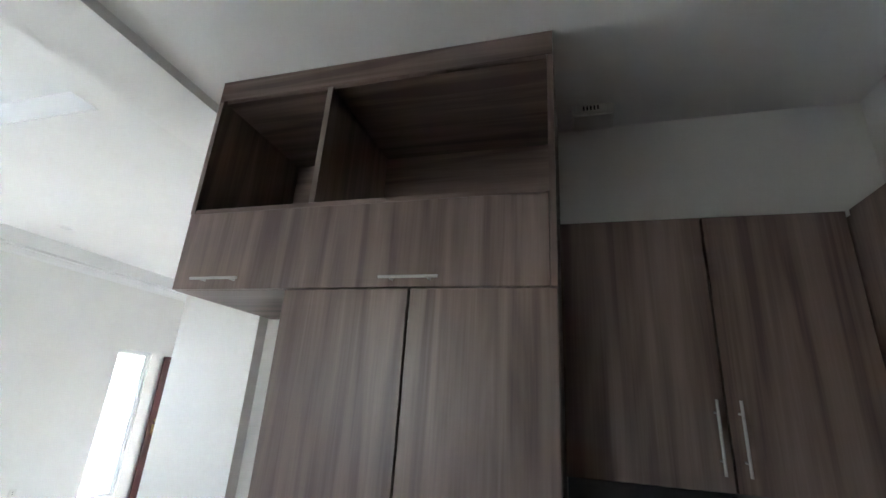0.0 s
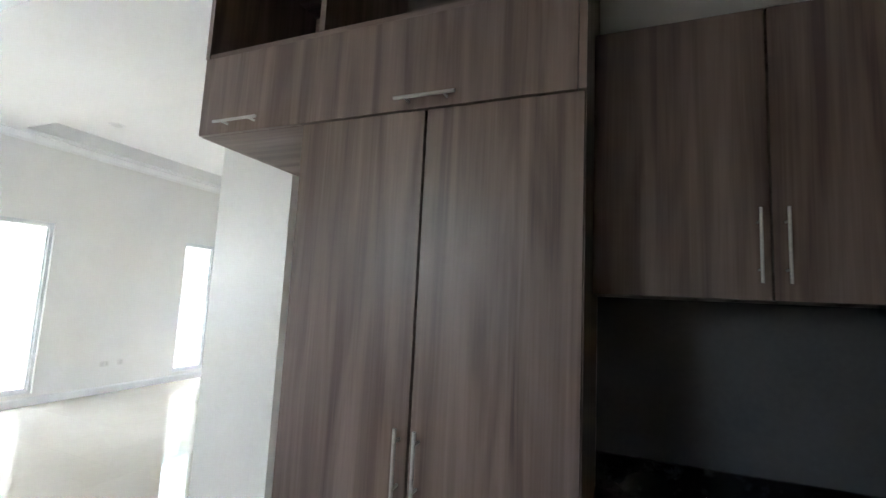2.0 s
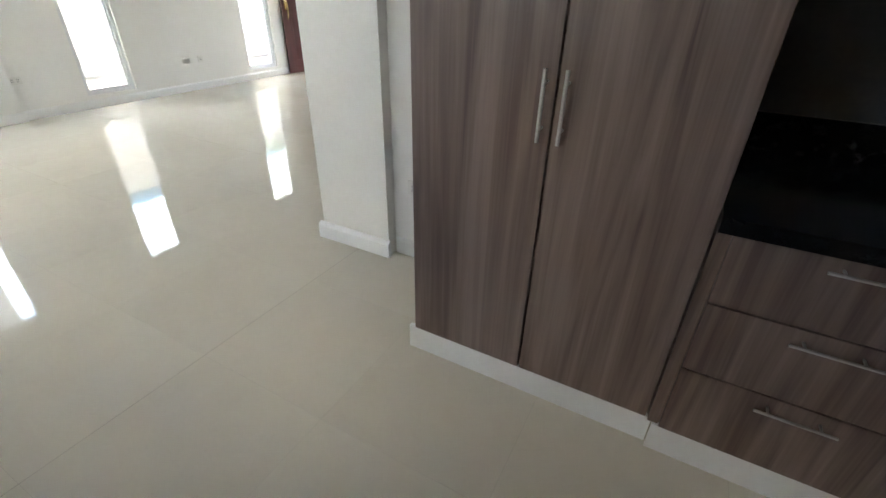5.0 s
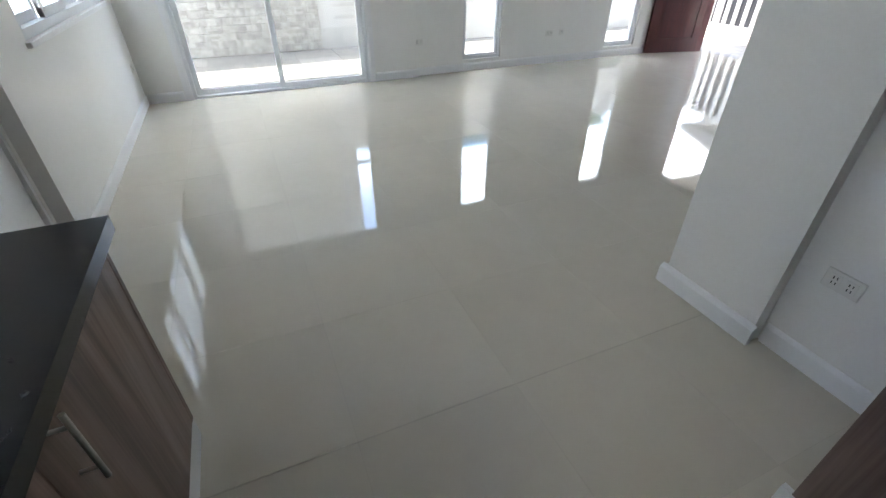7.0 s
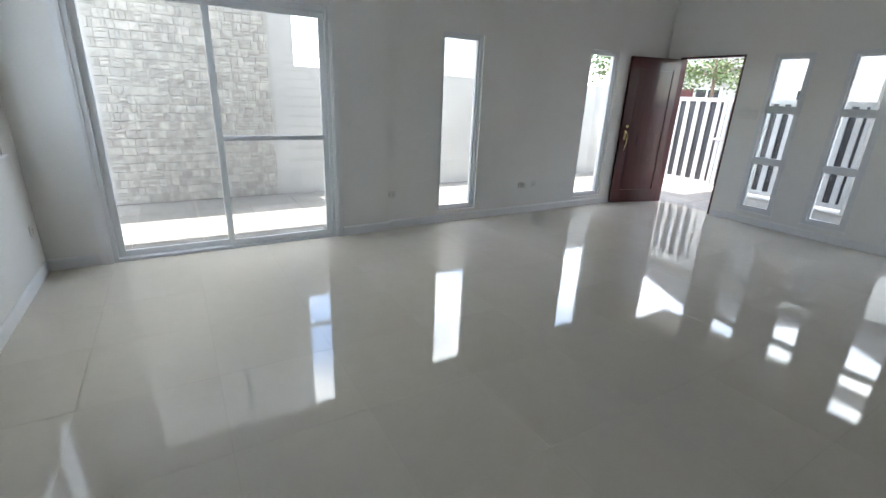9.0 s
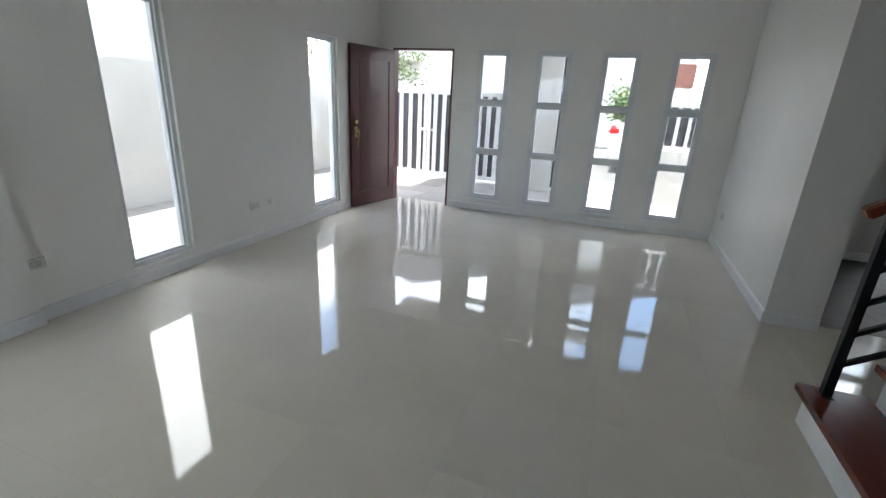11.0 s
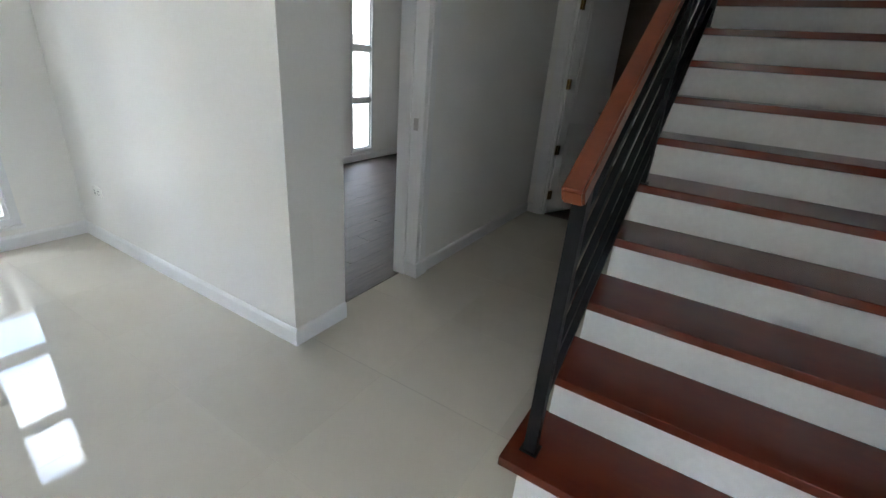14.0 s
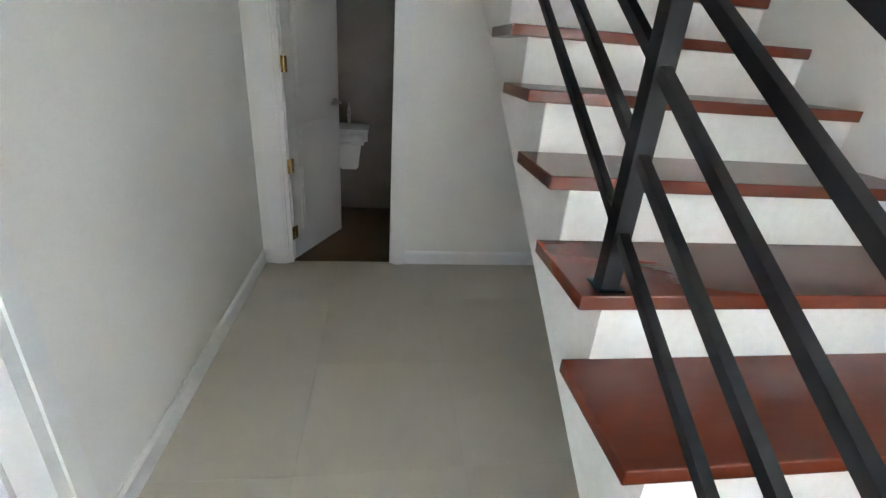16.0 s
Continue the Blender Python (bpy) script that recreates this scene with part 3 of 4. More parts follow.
# bathroom door, standing ajar into the bathroom
root = thing("door_4", (1.41, 5.060, 0), "white panel bathroom door standing ajar in a moulded frame", "door", "", "structure")
bm = bmesh.new()
for p, q, lo, hi in ((5.060, 5.160, 0, 2.2), (4.290, 4.370, 0, 2.2), (4.370, 5.060, 2.1, 2.2)):
    bx(bm, 1.394, 1.41, p, q, lo, hi)
    bx(bm, 1.386, 1.394, p + 0.015, q - 0.015, lo, hi - 0.01)
part("casing", bm, TRIM, root)
bm = bmesh.new()
bx(bm, 1.41, 1.53, 5.035, 5.060, 0, 2.1)
bx(bm, 1.41, 1.53, 4.370, 4.390, 0, 2.1)
bx(bm, 1.41, 1.53, 4.390, 5.035, 2.08, 2.1)
part("jamb", bm, TRIM, root)
hinge = Vector((1.45, 5.025, 0))
u = Vector((0.9, -0.405, 0)).normalized()
nrm = Vector((-u.y, u.x, 0)) * -1
turn = Matrix(((u.x, nrm.x, 0, hinge.x), (u.y, nrm.y, 0, hinge.y), (0, 0, 1, 0), (0, 0, 0, 1)))
leaf = leaf_part("door_leaf", box(0, 0.63, -0.036, 0.0, 0.01, 2.075, 0.002), TRIM, root)
bm = bmesh.new()
for z0, z1 in ((0.2, 0.9), (1.05, 1.95)):
    bx(bm, 0.1, 0.53, 0.0, 0.004, z0, z1)
    bx(bm, 0.13, 0.50, 0.004, 0.007, z0 + 0.03, z1 - 0.03)
leaf_part("door_panel", bm, TRIM, leaf)
for z in (0.2, 0.65, 1.25, 1.9):
    bm = bmesh.new()
    bx(bm, -0.02, 0.035, -0.002, 0.003, z - 0.045, z + 0.045)
    rod(bm, (0, 0.004, z - 0.045), (0, 0.004, z + 0.045), 0.006)
    leaf_part("hinge", bm, BRASS, leaf, "small brass butt hinge")
bm = bmesh.new()
rod(bm, (0.57, 0, 1.0), (0.57, 0.012, 1.0), 0.026, 16)
rod(bm, (0.57, 0, 1.0), (0.57, 0.045, 1.0), 0.01)
rod(bm, (0.575, 0.045, 1.0), (0.46, 0.045, 1.0), 0.009)
leaf_part("door_handle", bm, STEEL, leaf, "steel lever handle")

# rear door beside the kitchen
root = thing("door_5", (-2.710, -0.06, 0), "white flush door with grooved panels, closed", "door", "", "structure")
part("door_leaf", box(-3.095, -2.325, -0.06, -0.03, 0.01, 2.08, 0.002), TRIM, root)
bm = bmesh.new()
for z in (0.35, 0.75, 1.15, 1.55):
    bx(bm, -3.095, -2.325, -0.03, -0.026, z, z + 0.385)
part("door_panel", bm, TRIM, root)
bm = bmesh.new()
rod(bm, (-3.020, -0.026, 0.98), (-3.020, 0.01, 0.98), 0.012)
bmesh.ops.create_uvsphere(bm, u_segments=14, v_segments=10, radius=0.028, matrix=pose(-3.020, 0.03, 0.98))
part("door_knob", bm, STEEL, root, "round steel door knob", True)
bm = bmesh.new()
bx(bm, -3.120, -3.095, -0.13, -0.007, 0, 2.1)
bx(bm, -2.325, -2.300, -0.13, -0.007, 0, 2.1)
bx(bm, -3.095, -2.325, -0.13, -0.007, 2.08, 2.1)
part("door_frame", bm, TRIM, root)

# unseen window over the worktop, added to let daylight into the kitchen
window("window_12", "x", *FILL_WIN, -0.005, (), -1)

# ---- kitchen ----
CT = 0.83                       # worktop height


def front_panel(name, x0, x1, y, z0, z1, parent, mat=LAM):
    return part(name, box(x0 + 0.0015, x1 - 0.0015, y, y + 0.018, z0 + 0.0015, z1 - 0.0015, 0.001), mat, parent)


TF = 2.166                      # front of the tall cabinet
tall = thing("tall_cabinet", (-0.371, 2.476, 0.000), "tall taupe wood-laminate kitchen cabinet with open top cubbies", "cabinet")
bm = bmesh.new()
bx(bm, -0.798, -0.779, TF + 0.018, 2.768, 0.107, 1.966)
bx(bm, 0.041, 0.059, TF + 0.019, 2.768, 0.107, 1.966)
bx(bm, -0.779, 0.039, 2.748, 2.768, 0.107, 1.966)
bx(bm, -0.779, 0.039, TF + 0.018, 2.748, 0.107, 0.127)
part("body", bm, LAM, tall)
part("side_panel", box(-1.258, -1.241, TF + 0.0185, 2.730, 1.966, 2.253), LAM, tall)
part("side_panel", box(-1.258, -1.241, TF, 2.730, 2.2535, 2.847), LAM, tall)
part("side_panel", box(0.041, 0.059, TF, 2.768, 1.9665, 2.847), LAM, tall)
part("bottom_panel", box(-1.241, 0.039, TF + 0.018, 2.730, 1.966, 1.985), LAM_LEVEL, tall)
part("shelf", box(-1.241, 0.039, TF + 0.002, 2.710, 2.253, 2.270), LAM_LEVEL, tall)
part("top_rail", box(-1.259, 0.0597, TF - 0.002, TF - 0.0003, 2.752, 2.847), LAM_LEVEL, tall)
part("top_panel", box(-1.241, 0.039, TF + 0.018, 2.710, 2.752, 2.77), LAM_LEVEL, tall)
part("back_panel", box(-1.241, 0.039, 2.710, 2.730, 1.985, 2.77), LAM_LEVEL, tall)
part("divider", box(-0.763, -0.744, TF + 0.002, 2.710, 2.270, 2.747), LAM, tall)
part("edge_band", box(-1.259, -1.241, TF - 0.002, TF, 2.253, 2.747), EDGE, tall, "pale edge banding")
part("edge_band", box(-0.764, -0.743, TF - 0.001, TF + 0.002, 2.270, 2.747), EDGE, tall, "pale edge banding")
part("edge_band", box(0.0405, 0.0595, TF - 0.0015, TF, 1.968, 2.75), LAM, tall)
d = front_panel("door", -0.798, -0.371, TF, 0.107, 1.963, tall)
handle(d, (-0.396, TF, 0.921), (-0.396, TF, 1.101), (0, -0.03, 0))
d = front_panel("door", -0.367, 0.058, TF, 0.107, 1.963, tall)
handle(d, (-0.341, TF, 0.921), (-0.341, TF, 1.101), (0, -0.03, 0))
d = front_panel("flap_door", -1.258, 0.040, TF, 1.966, 2.253, tall)
handle(d, (-1.156, TF, 1.998), (-0.969, TF, 1.998), (0, -0.03, 0))
handle(d, (-0.460, TF, 1.992), (-0.276, TF, 1.992), (0, -0.03, 0))
part("kickboard", box(-0.826, 0.075, TF + 0.004, TF + 0.022, 0.000, 0.105), TRIM, tall, "white kickboard")


def wall_cabinet(x0, x1, handle_left):
    c = thing("wall_cabinet", ((x0 + x1) / 2, 2.25, 1.37), "taupe wood-laminate wall cabinet with a steel bar handle", "cabinet", "wall cabinets")
    bm = bmesh.new()
    bx(bm, x0, x1, 2.425, 2.768, 1.472, 2.243)
    part("body", bm, LAM, c)
    d = front_panel("door", x0, x1, 2.406, 1.470, 2.246, c)
    hx = x0 + 0.028 if handle_left else x1 - 0.028
    handle(d, (hx, 2.406, 1.513), (hx, 2.406, 1.701), (0, -0.03, 0), 0.004)
    return c


wall_cabinet(0.063, 0.488, False)
wall_cabinet(0.49, 0.868, True)
corner = thing("wall_cabinet", (1.041, 1.548, 1.470), "taupe wood-laminate wall cabinet turning the corner", "cabinet", "wall cabinets")
part("body", box(0.892, 1.197, 0.566, 2.768, 1.472, 2.243), LAM, corner)
for k in range(4):
    y0 = 0.566 + k * 0.459
    part("door", box(0.873, 0.892, y0 + 0.0015, y0 + 0.457, 1.470, 2.246, 0.001), LAM, corner)

BF = 2.145                      # front of the back run
base = thing("base_cabinet", (0.304, 2.421, 0.000), "taupe wood-laminate base cabinet with drawers", "cabinet", "base cabinets")
part("body", box(0.063, 0.641, BF + 0.02, 2.768, 0.107, CT - 0.04), LAM, base)
part("filler", box(0.063, 0.093, BF + 0.012, BF + 0.02, 0.107, CT - 0.04), LAM, base, "dark filler strip")
for z0, z1 in ((0.585, CT - 0.042), (0.36, 0.583), (0.107, 0.358)):
    d = front_panel("drawer", 0.095, 0.641, BF, z0, z1, base)
    handle(d, (0.280, BF, z1 - 0.035), (0.459, BF, z1 - 0.035), (0, -0.028, 0), 0.004)
part("kickboard", box(0.078, 0.641, BF + 0.004, BF + 0.02, 0.000, 0.105), TRIM, base, "white kickboard")
east = thing("base_cabinet", (0.883, 1.330, 0.000), "taupe wood-laminate base cabinet along the side wall", "cabinet", "base cabinets")
part("body", box(0.665, 1.194, 0.675, 2.768, 0.107, CT - 0.04), LAM, east)
for k in range(3):
    y0 = 0.70 + k * 0.47
    d = part("door", box(0.646, 0.665, y0, y0 + 0.467, 0.107, CT - 0.042, 0.001), LAM, east)
    handle(d, (0.646, y0 + 0.38, 0.590), (0.646, y0 + 0.38, 0.762), (-0.028, 0, 0))
part("kickboard", box(0.649, 0.665, 0.675, BF, 0.000, 0.105), TRIM, east, "white kickboard")
SF = 0.637
south = thing("base_cabinet", (-0.645, 0.348, 0.000), "taupe wood-laminate peninsula base cabinet with drawers", "cabinet", "base cabinets")
part("body", box(-1.704, 0.557, -0.012, SF - 0.018, 0.107, CT - 0.04), LAM, south)
part("kickboard", box(-1.730, 0.557, -0.012, SF - 0.004, 0.000, 0.101), TRIM, south, "white kickboard")
part("end_panel", box(-1.723, -1.704, -0.012, SF, 0.102, CT - 0.04), LAM, south)
for k in range(4):
    x0 = -1.70 + k * 0.56
    d = part("door" if k else "drawer", box(x0, x0 + 0.557, SF - 0.018, SF, 0.107, CT - 0.042, 0.001), LAM, south)
    handle(d, (x0 + 0.50, SF, CT - 0.22), (x0 + 0.50, SF, CT - 0.05), (0, 0.03, 0))
bm = bmesh.new()
for q in ((0.06, 0.625, 2.118, 2.768), (0.625, 1.198, -0.011, 2.768), (-1.753, 0.625, -0.011, 0.663)):
    bx(bm, q[0], q[1], q[2], q[3], CT - 0.04, CT)
top = solid("worktop", bm, GRANITE, "polished black granite worktop around the kitchen", "worktop")
bm = bmesh.new()
bx(bm, 0.061, 1.178, 2.748, 2.768, CT + 0.001, CT + 0.115)
bx(bm, 1.178, 1.197, 0.130, 2.768, CT + 0.001, CT + 0.115)
solid("backsplash_upstand", bm, GRANITE, "low black granite upstand behind the worktop", "upstand")
bm = bmesh.new()
bx(bm, 0.061, 1.184, 2.758, 2.769, CT + 0.117, 1.470)
bx(bm, 1.187, 1.198, 0.130, 2.758, CT + 0.117, 1.470)
solid("backsplash", bm, SPLASH, "matte dark grey backsplash on the kitchen wall", "backsplash", "structure")

# vented box on the ceiling beside the tall cabinet
jb = thing("junction_box", (0.205, 2.66, 2.85), "small white vented box on the kitchen ceiling", "utility box")
part("body", box(0.122, 0.288, 2.59, 2.715, 2.806, 2.8495, 0.006, 2), PLASTIC, jb)
part("lid", box(0.130, 0.280, 2.598, 2.707, 2.800, 2.806, 0.002), PLASTIC, jb)
for k in range(5):
    part("vent_slot", box(0.165 + k * 0.014, 0.172 + k * 0.014, 2.5885, 2.5905, 2.82, 2.84), SLOT, jb)


def outlet(name, along, a, z, face, side, w=0.115, h=0.07, holes=2, label="white double socket plate on the wall", cat="socket"):
    o = thing(name, (a, face, z) if along == "x" else (face, a, z), label, cat, name + " plates")

    def b(p, q, lo, hi, d0, d1):
        d = sorted((face + side * d0, face + side * d1))
        return (p, q, *d, lo, hi) if along == "x" else (*d, p, q, lo, hi)
    part("plate", box(*b(a - w / 2, a + w / 2, z - h / 2, z + h / 2, 0.0005, 0.009), 0.0025), PLASTIC, o)
    for k in range(holes):
        c = a + (k - (holes - 1) / 2) * w / 2.4
        if name == "socket":
            m = part("insert", box(*b(c - 0.018, c + 0.018, z - 0.024, z + 0.024, 0.009, 0.011)), PLASTIC, o)
            for zz in (-0.01, 0.01):
                for s in (-0.006, 0.006):
                    part("slot", box(*b(c + s - 0.0016, c + s + 0.0016, z + zz - 0.005, z + zz + 0.005, 0.011, 0.0118)), SLOT, m)
        else:
            part("rocker", box(*b(c - 0.014, c + 0.014, z - 0.022, z + 0.022, 0.009, 0.013), 0.002), PLASTIC, o)
    return o


outlet("socket", "x", -1.15, 0.40, 2.77, -1, 0.12, 0.075)
outlet("socket", "y", 3.06, 0.385, LXB, 1)
outlet("socket", "y", 4.93, 0.375, LXB, 1)
outlet("socket", "y", 5.13, 0.38, LXB, 1, 0.075, 0.075, 1, "white single socket plate on the wall")
outlet("socket", "y", 7.15, 0.38, BX, -1)
outlet("switch", "x", -4.87, 1.37, FY, -1, 0.075, 0.115, 1, "white light switch plate beside the front door", "switch")
outlet("switch", "x", -4.79, 1.37, FY, -1, 0.075, 0.115, 1, "white light switch plate beside the front door", "switch")
outlet("switch", "x", -4.71, 1.37, FY, -1, 0.075, 0.115, 1, "white light switch plate beside the front door", "switch")
outlet("switch", "x", -5.88, 1.3, 0.07, 1, 0.075, 0.115, 1, "white light switch plate beside the window", "switch")
outlet("socket", "x", -5.85, 0.38, 0.07, 1, 0.075, 0.075, 1, "white single socket plate on the wall")
wh = thing("wall_control", (-3.3, 0.07, 1.35), "slim grey control on a white plate by the rear door", "control")
part("plate", box(-3.34, -3.26, 0.0705, 0.08, 1.29, 1.41, 0.003), PLASTIC, wh)
part("rocker", box(-3.315, -3.285, 0.08, 0.10, 1.27, 1.40, 0.004), STEEL, wh)


def downlight(x, y, z):
    o = thing("downlight", (x, y, z), "round white recessed ceiling downlight, switched off", "downlight", "ceiling downlights")
    bm = bmesh.new()
    bmesh.ops.create_cone(bm, cap_ends=True, segments=28, radius1=0.075, radius2=0.085, depth=0.008, matrix=pose(x, y, z - 0.0045))
    part("rim", bm, TRIM, o)
    bm = bmesh.new()
    bmesh.ops.create_cone(bm, cap_ends=True, segments=24, radius1=0.055, radius2=0.055, depth=0.004, matrix=pose(x, y, z - 0.011))
    part("lens", bm, LAMPGLOW, o)


for x, y in ((-2.75, 2.0), (-4.6, 1.2), (-5.2, 4.2), (-2.9, 4.2), (-5.2, 6.4), (-2.9, 6.4)):
    downlight(x, y, CZ + 0.16)

# ---- staircase ----
RISE, GO, X1 = 0.185, 0.278, -1.757
SY0, SY1 = 2.895, 3.965
NST = 13
SL = RISE / GO
stairs = thing("staircase", (X1, 3.3, 0), "white concrete staircase with glossy mahogany treads", "staircase", "", "structure")
outline = [(X1 + 0.03, 0.0)]
for k in range(NST):
    x = X1 + 0.03 + k * GO
    outline += [(x, (k + 1) * RISE - 0.036), (x + GO, (k + 1) * RISE - 0.036)]
xe = X1 + 0.03 + NST * GO
outline += [(xe, xe * SL + 0.895), (-0.895 / SL, 0.0)]
part("stair_slab", prism(outline, "y", SY0, SY1), RISER, stairs)
for k in range(NST):
    x = X1 + k * GO
    z = (k + 1) * RISE
    part("tread", box(x, x + GO + 0.03, SY0, 4.03, z - 0.036, z, 0.004, 2), MAHOG, stairs)
    part("riser", box(x + 0.024, x + 0.0295, SY0, SY1 - 0.001, z - RISE + 0.001, z - 0.037), RISER, stairs)
part("landing", box(xe, 2.6, SY0, 4.04, NST * RISE - 0.16, NST * RISE), MAHOG, stairs)

rail = thing("stair_railing", (-1.66, 3.87, RISE), "black metal stair railing with a mahogany handrail", "railing")
RY = 3.955


def rail_z(x, over):
    return RISE + (x + 1.66) * SL + over


for k in (0, 4, 8, 12):
    x = -1.66 + k * (GO - 0.013)
    z = (k + 1) * RISE
    post = bmesh.new()
    bx(post, x - 0.02, x + 0.02, RY - 0.02, RY + 0.02, z, rail_z(x, 0.955))
    p = part("post", post, BLACKMETAL, rail)
    part("base_flange", box(x - 0.03, x + 0.03, RY - 0.03, RY + 0.03, z, z + 0.004), BLACKMETAL, p)
for over in (0.17, 0.332, 0.49, 0.652, 0.80):
    bm = bmesh.new()
    bar(bm, (-1.66, RY, rail_z(-1.66, over)), (1.5, RY, rail_z(1.5, over)), 0.022, 0.022)
    part("rail_bar", bm, BLACKMETAL, rail)
bm = bmesh.new()
bar(bm, (-1.76, RY, rail_z(-1.76, 0.978)), (1.5, RY, rail_z(1.5, 0.978)), 0.060, 0.054)
bmesh.ops.bevel(bm, geom=bm.edges[:], offset=0.007, segments=3, affect="EDGES")
part("handrail", bm, RAILWOOD, rail, "varnished reddish wooden handrail")

# ---- bathroom ----
basin = thing("wash_basin", (2.45, 4.73, 0.45), "white ceramic wall-hung wash basin with a short pedestal", "basin")
bm = bmesh.new()
bx(bm, 2.24, 2.584, 4.57, 4.87, 0.64, 0.76)
bmesh.ops.bevel(bm, geom=bm.edges[:], offset=0.03, segments=3, affect="EDGES")
part("bowl", bm, CERAMIC, basin, "", True)
part("rim", box(2.23, 2.584, 4.56, 4.88, 0.745, 0.768, 0.008, 2), CERAMIC, basin)
part("half_pedestal", prism([(4.62, 0.66), (4.65, 0.42), (4.80, 0.42), (4.83, 0.66)], "x", 2.34, 2.584, 0.012), CERAMIC, basin)
bm = bmesh.new()
rod(bm, (2.52, 4.73, 0.768), (2.52, 4.73, 0.90), 0.014)
rod(bm, (2.52, 4.73, 0.87), (2.40, 4.73, 0.855), 0.011)
rod(bm, (2.52, 4.73, 0.90), (2.50, 4.73, 0.94), 0.008)
part("faucet", bm, STEEL, basin, "chrome basin faucet")
solid("floor_bathroom", box(1.43, 2.6, 4.1, 5.23, -0.05, -0.004), BATHFLOOR, "dark reddish-brown tiled bathroom floor", "floor", "structure")

# ---- outdoors ----
solid("ground", box(-300, 300, -300, 300, -0.4, -0.12), SOIL, "bare grey-brown ground around the houses", "ground", "structure")
solid("pavement", box(-8.5, 3.4, -1.9, 10.6, -0.12, -0.03), CONCRETE, "grey concrete paving around the house", "pavement", "structure")
solid("road", box(-80, 80, 11.2, 17.0, -0.118, -0.075), ASPHALT, "grey asphalt village road", "road", "structure")
solid("driveway", box(-3.4, -2.3, 9.5, 11.4, -0.03, -0.02), CONCRETE, "pale concrete driveway", "driveway", "structure")

# side-yard wall with a stone-clad stretch
wall("wall_yard", "y", -1.85, 2.62, -8.48, -8.30, -0.1, 4.6, mat=PLASTER, label="tall white plastered yard wall")
wall("wall_yard_2", "y", 2.62, 10.2, -8.48, -8.32, -0.1, 1.745, mat=PLASTER, label="white plastered perimeter wall")
wall("wall_yard_3", "x", -8.48, 3.0, -2.0, -1.85, -0.1, 1.8, mat=PLASTER, label="tall white plastered yard wall")


def gate_run(name, x0, x1, y, z0, z1, label, cat, step=0.17, w=0.078):
    g = thing(name, ((x0 + x1) / 2, y, z0), label, cat)
    bm = bmesh.new()
    bx(bm, x0, x1, y - 0.025, y + 0.025, z0, z0 + 0.07)
    bx(bm, x0, x1, y - 0.025, y + 0.025, z1 - 0.07, z1)
    bx(bm, x0, x0 + 0.06, y - 0.025, y + 0.025, z0 + 0.07, z1 - 0.07)
    bx(bm, x1 - 0.06, x1, y - 0.025, y + 0.025, z0 + 0.07, z1 - 0.07)
    part("gate_frame", bm, GATEWHITE, g)
    part("backing_sheet", box(x0 + 0.06, x1 - 0.06, y + 0.014, y + 0.018, z0 + 0.07, z1 - 0.07), DARKPANEL, g, "charcoal metal backing sheet")
    k = int((x1 - x0 - 0.12) / step)
    for i in range(k):
        c = x0 + 0.06 + (i + 0.5) * (x1 - x0 - 0.12) / k
        part("slat", box(c - w / 2, c + w / 2, y - 0.012, y + 0.012, z0 + 0.07, z1 - 0.07), GATEWHITE, g)
    return g


gate_run("metal_gate", -8.3, -7.36, 9.7, 0.03, 1.6, "white slatted metal gate leaf, closed", "gate")
g = gate_run("metal_gate", -7.34, -6.25, 9.7, 0.03, 1.6, "white slatted metal gate leaf with a latch, closed", "gate")
g2 = gate_run("metal_gate", -6.23, -4.2, 9.7, 0.03, 1.6, "white slatted metal gate leaf, closed", "gate")
part("latch", box(-6.36, -6.1, 9.64, 9.675, 0.86, 0.9, 0.004), STEEL, g2, "steel slide latch")
solid("gate_pillar", box(-4.18, -3.80, 9.55, 9.9, -0.03, 2.738, 0.01), PLASTER, "white plastered gate pillar", "pillar")
solid("gate_pillar", box(-3.795, -3.58, 9.58, 9.86, 0.06, 2.5, 0.006), DARKPANEL, "charcoal panelled gate pillar", "pillar")
solid("carport_beam", box(-3.74, -2.3, 9.6, 9.8, 2.7, 2.9), PLASTER, "white beam over the driveway", "beam")
solid("gate_post", box(-2.58, -2.44, 9.6, 9.78, -0.03, 2.7, 0.006), GATEWHITE, "white square gate post", "post")
wall("wall_street", "x", -2.43, 4.5, 9.62, 9.76, -0.1, 0.84, mat=PLASTER, label="low white plastered street wall")
gate_run("street_fence", -2.43, 0.4, 9.69, 0.84, 1.58, "white slatted metal fence on a low wall", "fence", 0.16, 0.05)
gate_run("street_fence", 0.42, 3.4, 9.69, 0.84, 1.58, "white slatted metal fence on a low wall", "fence", 0.16, 0.05)


